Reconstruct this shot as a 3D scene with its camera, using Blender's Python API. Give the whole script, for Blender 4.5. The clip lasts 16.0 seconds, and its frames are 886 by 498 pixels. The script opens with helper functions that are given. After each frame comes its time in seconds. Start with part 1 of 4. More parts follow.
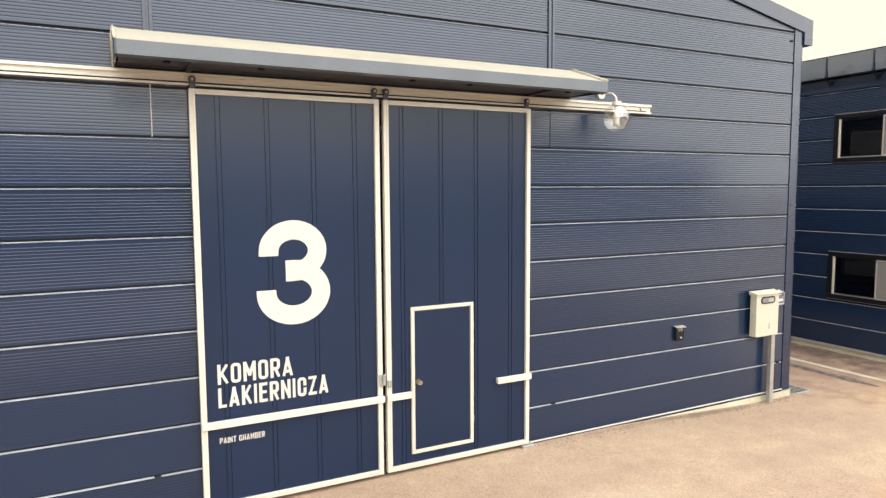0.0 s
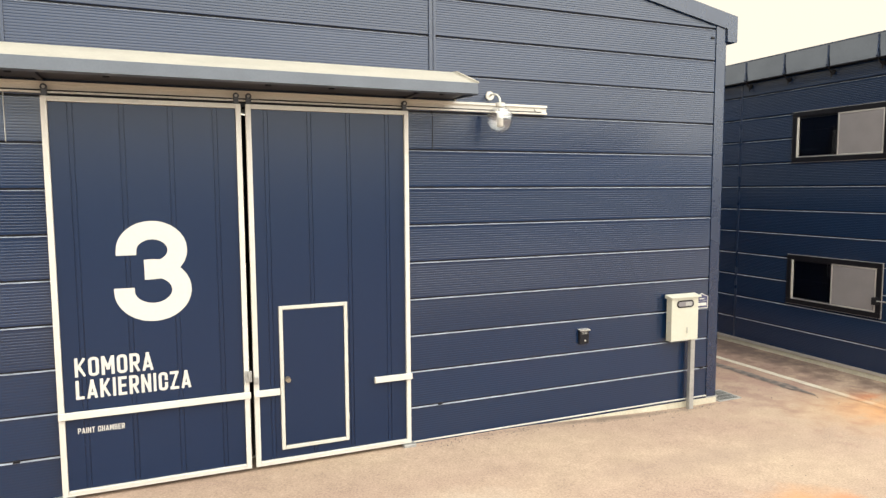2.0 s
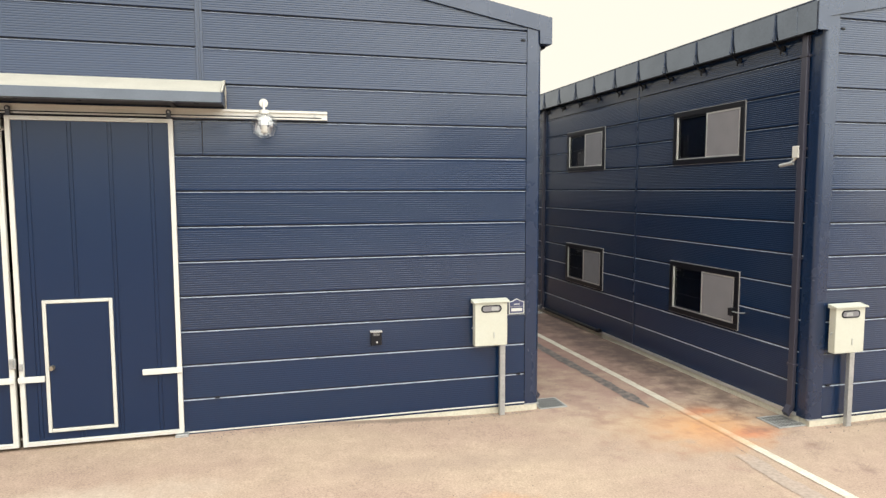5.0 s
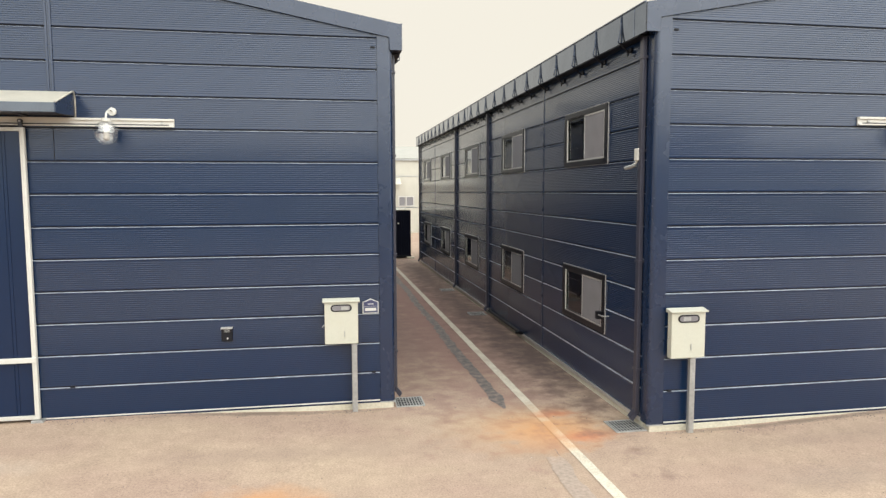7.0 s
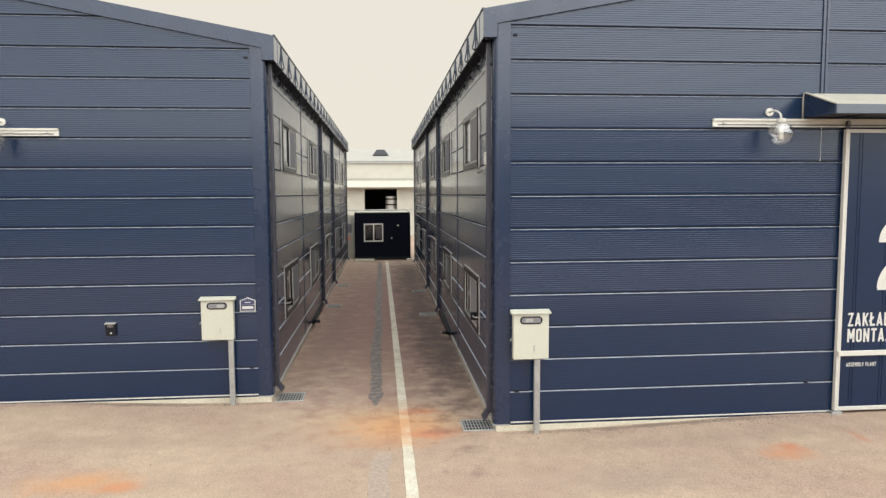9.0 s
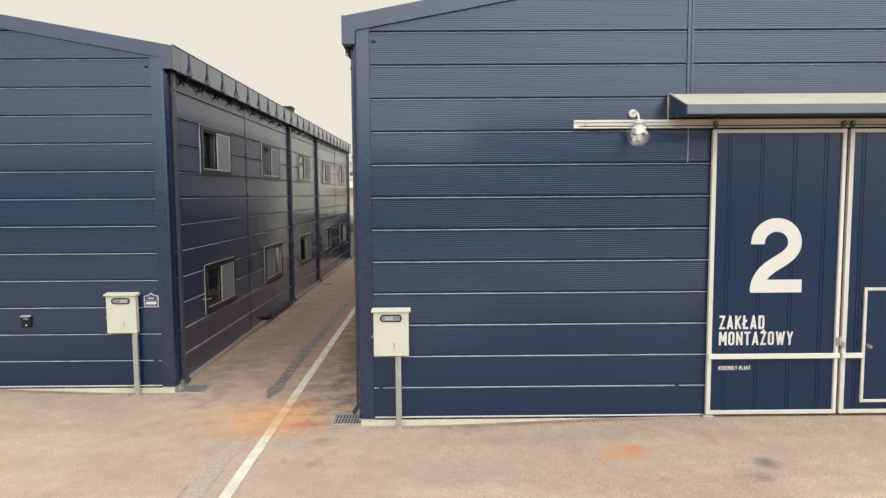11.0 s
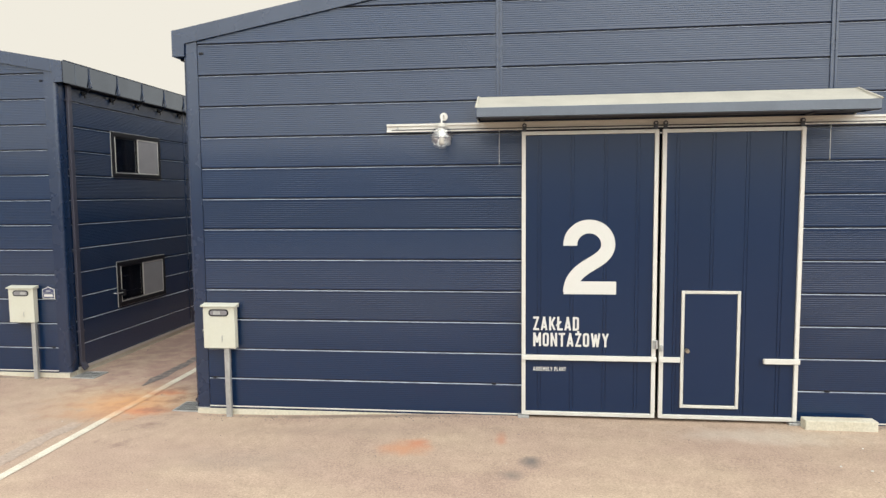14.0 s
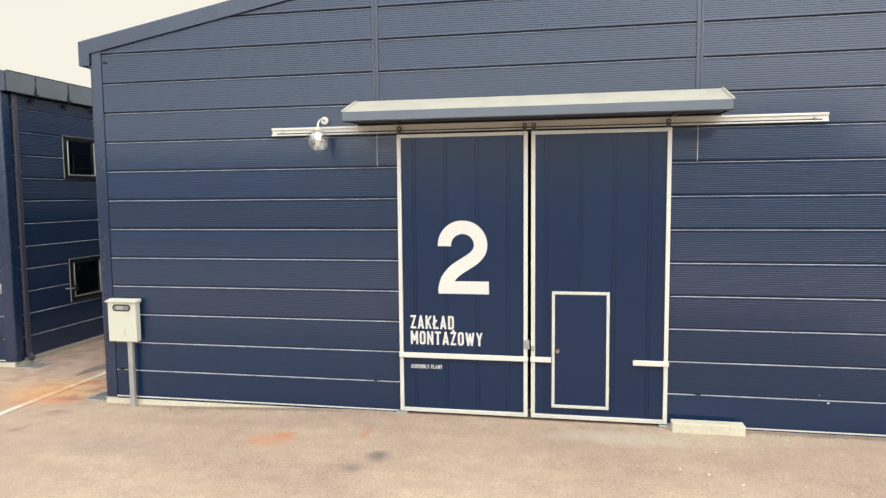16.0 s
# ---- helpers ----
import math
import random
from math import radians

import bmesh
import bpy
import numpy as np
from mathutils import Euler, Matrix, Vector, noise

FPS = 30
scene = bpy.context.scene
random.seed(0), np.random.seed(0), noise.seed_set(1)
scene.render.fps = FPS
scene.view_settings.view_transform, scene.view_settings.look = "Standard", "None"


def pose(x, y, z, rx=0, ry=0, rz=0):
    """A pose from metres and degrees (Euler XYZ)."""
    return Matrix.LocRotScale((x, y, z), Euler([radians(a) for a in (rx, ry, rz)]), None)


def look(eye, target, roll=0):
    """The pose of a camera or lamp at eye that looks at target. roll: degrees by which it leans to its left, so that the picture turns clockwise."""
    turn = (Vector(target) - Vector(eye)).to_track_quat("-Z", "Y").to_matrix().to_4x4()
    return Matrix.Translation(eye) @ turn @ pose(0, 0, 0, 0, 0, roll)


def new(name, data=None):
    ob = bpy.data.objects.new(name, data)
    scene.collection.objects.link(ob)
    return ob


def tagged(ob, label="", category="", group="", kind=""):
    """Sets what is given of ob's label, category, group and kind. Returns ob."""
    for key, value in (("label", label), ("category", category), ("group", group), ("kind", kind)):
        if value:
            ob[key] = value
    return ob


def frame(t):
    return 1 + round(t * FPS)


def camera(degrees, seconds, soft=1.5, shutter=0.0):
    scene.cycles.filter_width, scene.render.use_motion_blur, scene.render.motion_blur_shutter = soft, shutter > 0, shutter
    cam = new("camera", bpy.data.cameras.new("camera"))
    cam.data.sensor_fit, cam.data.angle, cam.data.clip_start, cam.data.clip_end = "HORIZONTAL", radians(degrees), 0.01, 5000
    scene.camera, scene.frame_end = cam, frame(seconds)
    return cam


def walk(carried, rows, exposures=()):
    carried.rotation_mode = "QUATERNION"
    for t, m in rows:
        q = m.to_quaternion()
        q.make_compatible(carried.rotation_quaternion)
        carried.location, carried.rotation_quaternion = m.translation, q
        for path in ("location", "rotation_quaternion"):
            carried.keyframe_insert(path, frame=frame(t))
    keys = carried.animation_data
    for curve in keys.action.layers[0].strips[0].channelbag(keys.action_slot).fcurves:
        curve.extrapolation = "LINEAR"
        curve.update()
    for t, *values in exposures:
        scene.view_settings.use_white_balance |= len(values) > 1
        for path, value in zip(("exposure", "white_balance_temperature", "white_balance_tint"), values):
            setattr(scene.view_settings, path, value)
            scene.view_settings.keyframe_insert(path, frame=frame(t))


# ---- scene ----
cam = camera(67.3, 16.0, soft=1.4)
METRES, EYE, TILT, LEAN, TURN = 23.52, 3.63, 0.0, 0.0, -27.0
ROWS = [
    (0.0, 0.0, 0.0, 0.0, -0.03, -5.04, 0.34),
    (0.5, 0.0231, -0.001, 0.0001, 0.88, -5.06, 0.32),
    (1.0, 0.0468, -0.0011, 0.0003, 1.88, -5.05, 0.29),
    (1.5, 0.0722, -0.0009, 0.0005, 3.17, -5.08, 0.32),
    (2.0, 0.098, -0.0004, 0.0008, 4.42, -5.09, 0.32),
    (2.5, 0.1252, 0.0003, 0.0018, 5.66, -5.13, 0.26),
    (3.0, 0.155, 0.0017, 0.0017, 6.97, -5.07, 0.25),
    (3.5, 0.1864, 0.0042, 0.002, 8.17, -5.06, 0.21),
    (4.0, 0.2199, 0.0079, 0.0023, 9.45, -5.07, 0.19),
    (4.5, 0.2546, 0.0122, 0.0022, 10.71, -5.04, 0.18),
    (5.0, 0.29, 0.0174, 0.0026, 11.94, -5.07, 0.14),
    (7.5, 0.4682, 0.049, 0.0033, 18.24, -4.86, 0.24),
    (8.0, 0.5018, 0.0565, 0.0034, 19.46, -4.79, 0.3),
    (8.5, 0.5341, 0.0646, 0.0034, 20.64, -4.75, 0.26),
    (9.0, 0.5667, 0.074, 0.0036, 21.85, -4.75, 0.31),
    (11.5, 0.7169, 0.1254, 0.004, 27.72, -4.73, 0.39),
    (12.0, 0.7448, 0.137, 0.004, 28.86, -4.72, 0.41),
    (12.5, 0.772, 0.149, 0.0039, 29.99, -4.68, 0.42),
    (13.0, 0.7992, 0.1616, 0.0039, 31.16, -4.67, 0.44),
    (13.5, 0.8258, 0.1749, 0.004, 32.29, -4.67, 0.46),
    (14.0, 0.8521, 0.1885, 0.0036, 33.43, -4.64, 0.49),
    (14.5, 0.8783, 0.2026, 0.0035, 34.54, -4.64, 0.51),
    (15.0, 0.9043, 0.217, 0.0032, 35.58, -4.62, 0.52),
    (15.5, 0.9299, 0.2318, 0.0037, 36.62, -4.68, 0.53),
    (16.0, 0.9547, 0.2472, 0.0042, 37.68, -4.69, 0.53),
]
walk(cam, [(t, pose(0, 0, EYE, TILT, LEAN, TURN) @ pose(METRES * x, METRES * y, METRES * z, 90 + pitch, roll, yaw)) for t, x, y, z, yaw, pitch, roll in ROWS],
     exposures=[(0.0, 0.16, 6950, 11), (3.5, 0.11, 6600, 9), (5.2, 0.06, 6450, 9), (9.0, -0.25, 6380, 10), (12.5, -0.24, 6350, 10), (16.0, -0.08, 6350, 9)])

# ---- world, sun ----
SUN_AT = Vector((9.5, -22.5, 16)).normalized()
world = bpy.data.worlds.new("overcast_sky")
scene.world = world
world.use_nodes = True
wn, wl = world.node_tree.nodes, world.node_tree.links
sky = wn.new("ShaderNodeTexSky")
sky.sky_type, sky.sun_disc = "NISHITA", False
sky.sun_elevation, sky.sun_rotation = math.asin(SUN_AT.z), math.atan2(SUN_AT.x, SUN_AT.y)
sky.air_density, sky.dust_density = 1.0, 4.0
dim = wn.new("ShaderNodeMix")
dim.data_type = "RGBA"
dim.blend_type = "MULTIPLY"
dim.inputs[0].default_value = 1.0
dim.inputs[7].default_value = (0.08, 0.08, 0.08, 1)
cloud = wn.new("ShaderNodeMix")
cloud.data_type = "RGBA"
cloud.inputs[0].default_value = 0.93
cloud.inputs[7].default_value = (0.95, 0.885, 0.752, 1)
wl.new(sky.outputs[0], dim.inputs[6])
wl.new(dim.outputs[2], cloud.inputs[6])
# an overcast sky is about three times as bright overhead as at the horizon
where = wn.new("ShaderNodeTexCoord")
split = wn.new("ShaderNodeSeparateXYZ")
rise = wn.new("ShaderNodeMapRange")
rise.interpolation_type = "SMOOTHSTEP"
for i, v in enumerate((0.24, 0.8, 1.12, 1.7)):
    rise.inputs[i + 1].default_value = v
wl.new(where.outputs["Generated"], split.inputs[0])
wl.new(split.outputs[2], rise.inputs[0])
# and brighter again in a broad glow round the veiled sun
glow = wn.new("ShaderNodeVectorMath")
glow.operation = "DOT_PRODUCT"
glow.inputs[1].default_value = SUN_AT
wl.new(where.outputs["Generated"], glow.inputs[0])
veil = wn.new("ShaderNodeMapRange")
veil.interpolation_type = "SMOOTHSTEP"
for i, v in enumerate((0.0, 1.0, 0.0, 2.8)):
    veil.inputs[i + 1].default_value = v
wl.new(glow.outputs["Value"], veil.inputs[0])
both = wn.new("ShaderNodeMath")
wl.new(rise.outputs[0], both.inputs[0])
wl.new(veil.outputs[0], both.inputs[1])
wl.new(both.outputs[0], wn["Background"].inputs[1])
# cream near the horizon, cooler white higher up and round the veiled sun
upper = wn.new("ShaderNodeMix")
upper.data_type = "RGBA"
upper.inputs[7].default_value = (0.885, 0.90, 0.865, 1)
tint = wn.new("ShaderNodeMapRange")
tint.interpolation_type = "SMOOTHSTEP"
for i, v in enumerate((0.24, 0.55, 0.0, 1.0)):
    tint.inputs[i + 1].default_value = v
wl.new(split.outputs[2], tint.inputs[0])
cool = wn.new("ShaderNodeMath")
cool.use_clamp = True
wl.new(tint.outputs[0], cool.inputs[0])
wl.new(veil.outputs[0], cool.inputs[1])
wl.new(cool.outputs[0], upper.inputs[0])
wl.new(cloud.outputs[2], upper.inputs[6])
wl.new(upper.outputs[2], wn["Background"].inputs[0])

sun = new("sun", bpy.data.lights.new("sun", "SUN"))
sun.data.energy, sun.data.angle, sun.data.color = 0.5, radians(50), (1.0, 0.95, 0.88)
sun.matrix_world = look(SUN_AT * 60, (0, 0, 0))

# ---- materials ----


def material(name, base, rough=0.5, metal=0.0, spec=0.5, grain=0.0, grain_scale=40.0, stain=0.0, stain_scale=1.5,
             stain_colour=None, bump=0.0, bump_scale=60.0, per_piece=0.0, stretch=(1, 1, 1), rough_var=0.0):
    """Base colour with fine grain, large stains, bump and a small change from piece to piece."""
    m = bpy.data.materials.new(name)
    m.use_nodes = True
    n, l = m.node_tree.nodes, m.node_tree.links
    b = n["Principled BSDF"]
    b.inputs["Roughness"].default_value, b.inputs["Metallic"].default_value = rough, metal
    b.inputs["Specular IOR Level"].default_value = spec
    geo = n.new("ShaderNodeNewGeometry")
    mp = n.new("ShaderNodeMapping")
    mp.inputs["Scale"].default_value = stretch
    l.new(geo.outputs["Position"], mp.inputs[0])

    def noise_tex(scale, detail):
        t = n.new("ShaderNodeTexNoise")
        t.inputs["Scale"].default_value, t.inputs["Detail"].default_value = scale, detail
        l.new(mp.outputs[0], t.inputs["Vector"])
        return t

    def mixed(kind, fac, a, c):
        x = n.new("ShaderNodeMix")
        x.data_type, x.blend_type = "RGBA", kind
        for sock, v in ((x.inputs[0], fac), (x.inputs[6], a), (x.inputs[7], c)):
            if isinstance(v, (float, int)):
                sock.default_value = v
            elif isinstance(v, tuple):
                sock.default_value = v
            else:
                l.new(v, sock)
        return x.outputs[2]

    def ramp(src, lo, hi, a, c):
        r = n.new("ShaderNodeMapRange")
        r.inputs[1].default_value, r.inputs[2].default_value = lo, hi
        r.inputs[3].default_value, r.inputs[4].default_value = a, c
        l.new(src, r.inputs[0])
        return r.outputs[0]

    col = (*base, 1.0)
    if stain:
        big = noise_tex(stain_scale, 5)
        sc = stain_colour or tuple(c * 0.6 for c in base)
        col = mixed("MIX", ramp(big.outputs[0], 0.42, 0.68, 0.0, stain), col, (*sc, 1.0))
    if grain:
        fine = noise_tex(grain_scale, 3)
        g = ramp(fine.outputs[0], 0.3, 0.7, 1 - grain, 1 + grain)
        comb = n.new("ShaderNodeCombineColor")
        for k in range(3):
            l.new(g, comb.inputs[k])
        col = mixed("MULTIPLY", 1.0, col, comb.outputs[0])
    if per_piece:
        info = n.new("ShaderNodeObjectInfo")
        g = ramp(info.outputs["Random"], 0, 1, 1 - per_piece, 1 + per_piece)
        comb = n.new("ShaderNodeCombineColor")
        for k in range(3):
            l.new(g, comb.inputs[k])
        col = mixed("MULTIPLY", 1.0, col, comb.outputs[0])
    if isinstance(col, tuple):
        b.inputs["Base Color"].default_value = col
    else:
        l.new(col, b.inputs["Base Color"])
    if rough_var:
        rv = noise_tex(2.2, 4)
        l.new(ramp(rv.outputs[0], 0.3, 0.7, rough - rough_var, rough + rough_var), b.inputs["Roughness"])
    if bump:
        bt = noise_tex(bump_scale, 4)
        bp = n.new("ShaderNodeBump")
        bp.inputs["Strength"].default_value, bp.inputs["Distance"].default_value = bump, 0.01
        l.new(bt.outputs[0], bp.inputs["Height"])
        l.new(bp.outputs[0], b.inputs["Normal"])
    return m


NAVY = (0.0032, 0.0162, 0.0505)
m_panel = material("navy_coated_steel", NAVY, 0.42, spec=0.12, grain=0.05, grain_scale=90, stain=0.25, stain_scale=0.7,
                   stain_colour=(0.0042, 0.0178, 0.0510), per_piece=0.08)
# a clear lacquer over the paint
lacquer = m_panel.node_tree.nodes["Principled BSDF"].inputs
lacquer["Coat Weight"].default_value, lacquer["Coat Roughness"].default_value, lacquer["Coat IOR"].default_value = 1.0, 0.14, 1.55
# pale, so the bright highlight along each panel ledge sits in its colour
m_lip = material("pale_edge_highlight", (0.37, 0.40, 0.46), 0.35, metal=0.0, grain=0.2, grain_scale=6, stain=0.5, stain_scale=1.2, stain_colour=(0.28, 0.31, 0.37))
m_trim = material("navy_folded_trim", (0.0080, 0.0200, 0.0530), 0.27, spec=0.75, grain=0.05, grain_scale=60, stain=0.2, stain_scale=1.1, rough_var=0.05)
m_gate = material("slate_navy_gate_panel", (0.0044, 0.0160, 0.0490), 0.30, spec=0.42, grain=0.04, grain_scale=80, stain=0.3, stain_scale=0.9,
                  stain_colour=(0.0060, 0.0185, 0.0500), per_piece=0.05)
m_roof = material("navy_roof_sheet", (0.05, 0.06, 0.085), 0.4, grain=0.08, stain=0.3)
m_gutter = material("glossy_navy_gutter", (0.165, 0.19, 0.235), 0.12, metal=1.0, grain=0.06, stain=0.25, stain_scale=2, bump=0.4, bump_scale=2.6)
m_pipe = material("dark_navy_pipe", (0.042, 0.041, 0.058), 0.36, grain=0.08, grain_scale=30)
m_white = material("white_painted_steel", (0.60, 0.58, 0.53), 0.4, grain=0.04, grain_scale=50, stain=0.25, stain_scale=3,
                   stain_colour=(0.54, 0.50, 0.43))
m_beige = material("cream_door_frame", (0.55, 0.53, 0.475), 0.42, grain=0.04, stain=0.2, stain_scale=4)
m_letter = material("white_vinyl_lettering", (0.57, 0.555, 0.515), 0.5, grain=0.02)
m_canopy = material("light_grey_canopy_sheet", (0.43, 0.40, 0.335), 0.42, grain=0.06, grain_scale=25, stain=0.4, stain_scale=2.5,
                    stain_colour=(0.30, 0.28, 0.235))
m_cfascia = material("grey_canopy_fascia", (0.105, 0.122, 0.15), 0.35, grain=0.05, stain=0.3, stain_scale=3)
m_soffit = material("dark_soffit", (0.020, 0.020, 0.030), 0.5, grain=0.08)
m_black = material("black_plastic", (0.010, 0.010, 0.013), 0.5, spec=0.2, grain=0.1)
m_frame = material("black_window_frame", (0.007, 0.007, 0.010), 0.3, spec=0.4, grain=0.1)
m_silver = material("pale_aluminium", (0.62, 0.6, 0.57), 0.35, metal=0.6, grain=0.05)
m_steel = material("galvanised_steel", (0.42, 0.42, 0.41), 0.42, metal=0.55, grain=0.12, grain_scale=25, stain=0.3, stain_scale=4)
m_grate = material("zinc_grate", (0.33, 0.325, 0.31), 0.5, grain=0.15, grain_scale=30, stain=0.4, stain_scale=6)
m_hang = material("dark_grey_hanger_steel", (0.06, 0.062, 0.07), 0.4, metal=0.4, grain=0.1)
m_brass = material("worn_brass", (0.42, 0.38, 0.31), 0.3, metal=0.9, grain=0.1)
m_screen = material("grey_insect_screen", (0.20, 0.19, 0.2), 0.7, grain=0.1, grain_scale=300, stain=0.2, stain_scale=3)
m_plinth = material("cream_concrete", (0.55, 0.51, 0.41), 0.85, grain=0.12, grain_scale=30, stain=0.5, stain_scale=2.5,
                    stain_colour=(0.42, 0.36, 0.26), bump=0.3, bump_scale=40)
m_box = material("ivory_painted_box", (0.51, 0.50, 0.42), 0.42, grain=0.03, stain=0.25, stain_scale=5, stain_colour=(0.48, 0.45, 0.35))
m_line = material("worn_white_road_paint", (0.56, 0.515, 0.42), 0.75, grain=0.22, grain_scale=45, stain=0.9, stain_scale=2.6,
                  stain_colour=(0.43, 0.36, 0.28), bump=0.2)
m_tar = material("tar_seam", (0.10, 0.09, 0.086), 0.6, grain=0.3, grain_scale=34, stain=0.95, stain_scale=7, stain_colour=(0.25, 0.19, 0.16))
m_patch = material("faded_patch", (0.33, 0.258, 0.208), 0.75, grain=0.2, grain_scale=20, stain=0.8, stain_scale=1.5, stain_colour=(0.36, 0.27, 0.215))
m_cream = material("cream_cladding", (0.50, 0.475, 0.405), 0.5, grain=0.04, stain=0.2)
m_far_roof = material("weathered_pale_roof", (0.36, 0.345, 0.305), 0.6, grain=0.05, stain=0.3)
m_plate = material("blue_plate", (0.045, 0.05, 0.11), 0.35, grain=0.05)
m_dark = material("dark_interior", (0.02, 0.02, 0.022), 0.8, grain=0.1)
m_cont = material("dark_container_paint", (0.004, 0.005, 0.012), 0.6, spec=0.08, grain=0.1, stain=0.3)


def glass(name, tint, rough=0.02):
    m = bpy.data.materials.new(name)
    m.use_nodes = True
    b = m.node_tree.nodes["Principled BSDF"]
    b.inputs["Base Color"].default_value = (*tint, 1)
    b.inputs["Roughness"].default_value = rough
    b.inputs["Transmission Weight"].default_value = 1.0
    b.inputs["IOR"].default_value = 1.45
    return m


m_glass = glass("window_glass", (0.6, 0.63, 0.7))


def clear_shell(name):
    """Thin clear glass: see-through, with a faint sheen."""
    m = bpy.data.materials.new(name)
    m.use_nodes = True
    n, l = m.node_tree.nodes, m.node_tree.links
    n.remove(n["Principled BSDF"])
    clear, gloss, mix = (n.new("ShaderNode" + k) for k in ("BsdfTransparent", "BsdfGlossy", "MixShader"))
    clear.inputs[0].default_value = (0.97, 0.97, 0.96, 1)
    gloss.inputs["Roughness"].default_value = 0.12
    mix.inputs[0].default_value = 0.22
    l.new(clear.outputs[0], mix.inputs[1])
    l.new(gloss.outputs[0], mix.inputs[2])
    l.new(mix.outputs[0], n["Material Output"].inputs[0])
    return m


m_globe = clear_shell("clear_globe_glass")


# rust, oil and dirt where they lie, and alley shade painted in with them: x, y, half-length along x and y, strength,
# colour
RUST = [
    (12.60, 6.10, 1.45, 1.25, 0.55, (0.50, 0.31, 0.16)),
    (12.90, 5.95, 1.05, 0.95, 0.72, (0.55, 0.27, 0.11)),
    (13.28, 6.62, 0.45, 0.22, 0.8, (0.46, 0.17, 0.08)),
    (13.35, 5.55, 0.50, 0.26, 0.75, (0.46, 0.17, 0.085)),
]
STAINS_AND_SHADE = RUST + [
    (8.70, 4.20, 0.85, 0.45, 0.65, (0.50, 0.25, 0.11)),
    (9.2, 4.05, 0.35, 0.18, 0.6, (0.46, 0.19, 0.09)),
    (18.22, 4.05, 0.42, 0.32, 0.65, (0.45, 0.20, 0.10)),
    (18.42, 4.25, 0.18, 0.20, 0.6, (0.42, 0.15, 0.08)),
    (20.05, 3.75, 0.17, 0.22, 0.8, (0.12, 0.105, 0.10)),
    (19.78, 3.27, 0.18, 0.17, 0.75, (0.12, 0.105, 0.10)),
    (19.62, 4.45, 0.10, 0.26, 0.6, (0.40, 0.17, 0.1)),
    # five ovals: the alley's shade and darker paving, painted in together
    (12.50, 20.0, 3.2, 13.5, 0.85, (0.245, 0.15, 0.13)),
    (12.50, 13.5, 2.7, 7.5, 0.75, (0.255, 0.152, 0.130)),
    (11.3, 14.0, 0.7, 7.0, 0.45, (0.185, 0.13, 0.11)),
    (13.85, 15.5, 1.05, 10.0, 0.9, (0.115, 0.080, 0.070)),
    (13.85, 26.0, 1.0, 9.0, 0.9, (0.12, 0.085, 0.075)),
    (16.00, 3.60, 1.40, 0.50, 0.35, (0.25, 0.2, 0.165)),
    (4.30, 5.60, 1.60, 0.40, 0.3, (0.47, 0.41, 0.34)),
    (23.5, 4.9, 1.6, 0.35, 0.35, (0.5, 0.45, 0.38)),
    # one more oval of painted alley shade and dirt, by the right-hand wall
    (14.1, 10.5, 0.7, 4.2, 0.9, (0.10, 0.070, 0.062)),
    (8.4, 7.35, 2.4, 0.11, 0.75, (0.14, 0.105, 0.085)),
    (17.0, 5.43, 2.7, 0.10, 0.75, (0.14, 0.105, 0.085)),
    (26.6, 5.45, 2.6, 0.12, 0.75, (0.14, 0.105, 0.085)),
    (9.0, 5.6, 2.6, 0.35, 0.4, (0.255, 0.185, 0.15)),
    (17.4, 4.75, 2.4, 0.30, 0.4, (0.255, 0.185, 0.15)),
]


def spotted(m, spots):
    """Lays the spots over a paving material's colour, with ragged, patchy edges."""
    n, l = m.node_tree.nodes, m.node_tree.links
    b = n["Principled BSDF"]
    col = b.inputs["Base Color"].links[0].from_socket
    geo = n.new("ShaderNodeNewGeometry")
    wob = n.new("ShaderNodeTexNoise")
    wob.inputs["Scale"].default_value, wob.inputs["Detail"].default_value = 2.4, 8
    wob.inputs["Roughness"].default_value = 0.6
    l.new(geo.outputs["Position"], wob.inputs["Vector"])
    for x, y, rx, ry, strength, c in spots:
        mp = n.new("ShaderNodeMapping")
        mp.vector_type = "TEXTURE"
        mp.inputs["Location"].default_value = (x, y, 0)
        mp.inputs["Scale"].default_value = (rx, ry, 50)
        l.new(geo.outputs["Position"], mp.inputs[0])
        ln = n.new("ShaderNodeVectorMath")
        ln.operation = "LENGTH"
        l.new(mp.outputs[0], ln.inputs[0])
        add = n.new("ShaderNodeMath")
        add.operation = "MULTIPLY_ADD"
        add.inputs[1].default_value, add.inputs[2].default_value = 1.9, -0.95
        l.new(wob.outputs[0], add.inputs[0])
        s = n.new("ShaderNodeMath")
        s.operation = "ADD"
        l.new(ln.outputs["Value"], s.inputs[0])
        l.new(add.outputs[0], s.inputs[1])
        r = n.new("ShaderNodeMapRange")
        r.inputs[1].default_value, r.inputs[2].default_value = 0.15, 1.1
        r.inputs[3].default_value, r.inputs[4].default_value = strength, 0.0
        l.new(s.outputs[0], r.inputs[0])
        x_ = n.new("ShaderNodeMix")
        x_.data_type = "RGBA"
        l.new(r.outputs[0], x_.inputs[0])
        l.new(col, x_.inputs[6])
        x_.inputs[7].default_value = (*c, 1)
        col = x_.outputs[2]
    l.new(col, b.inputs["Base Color"])


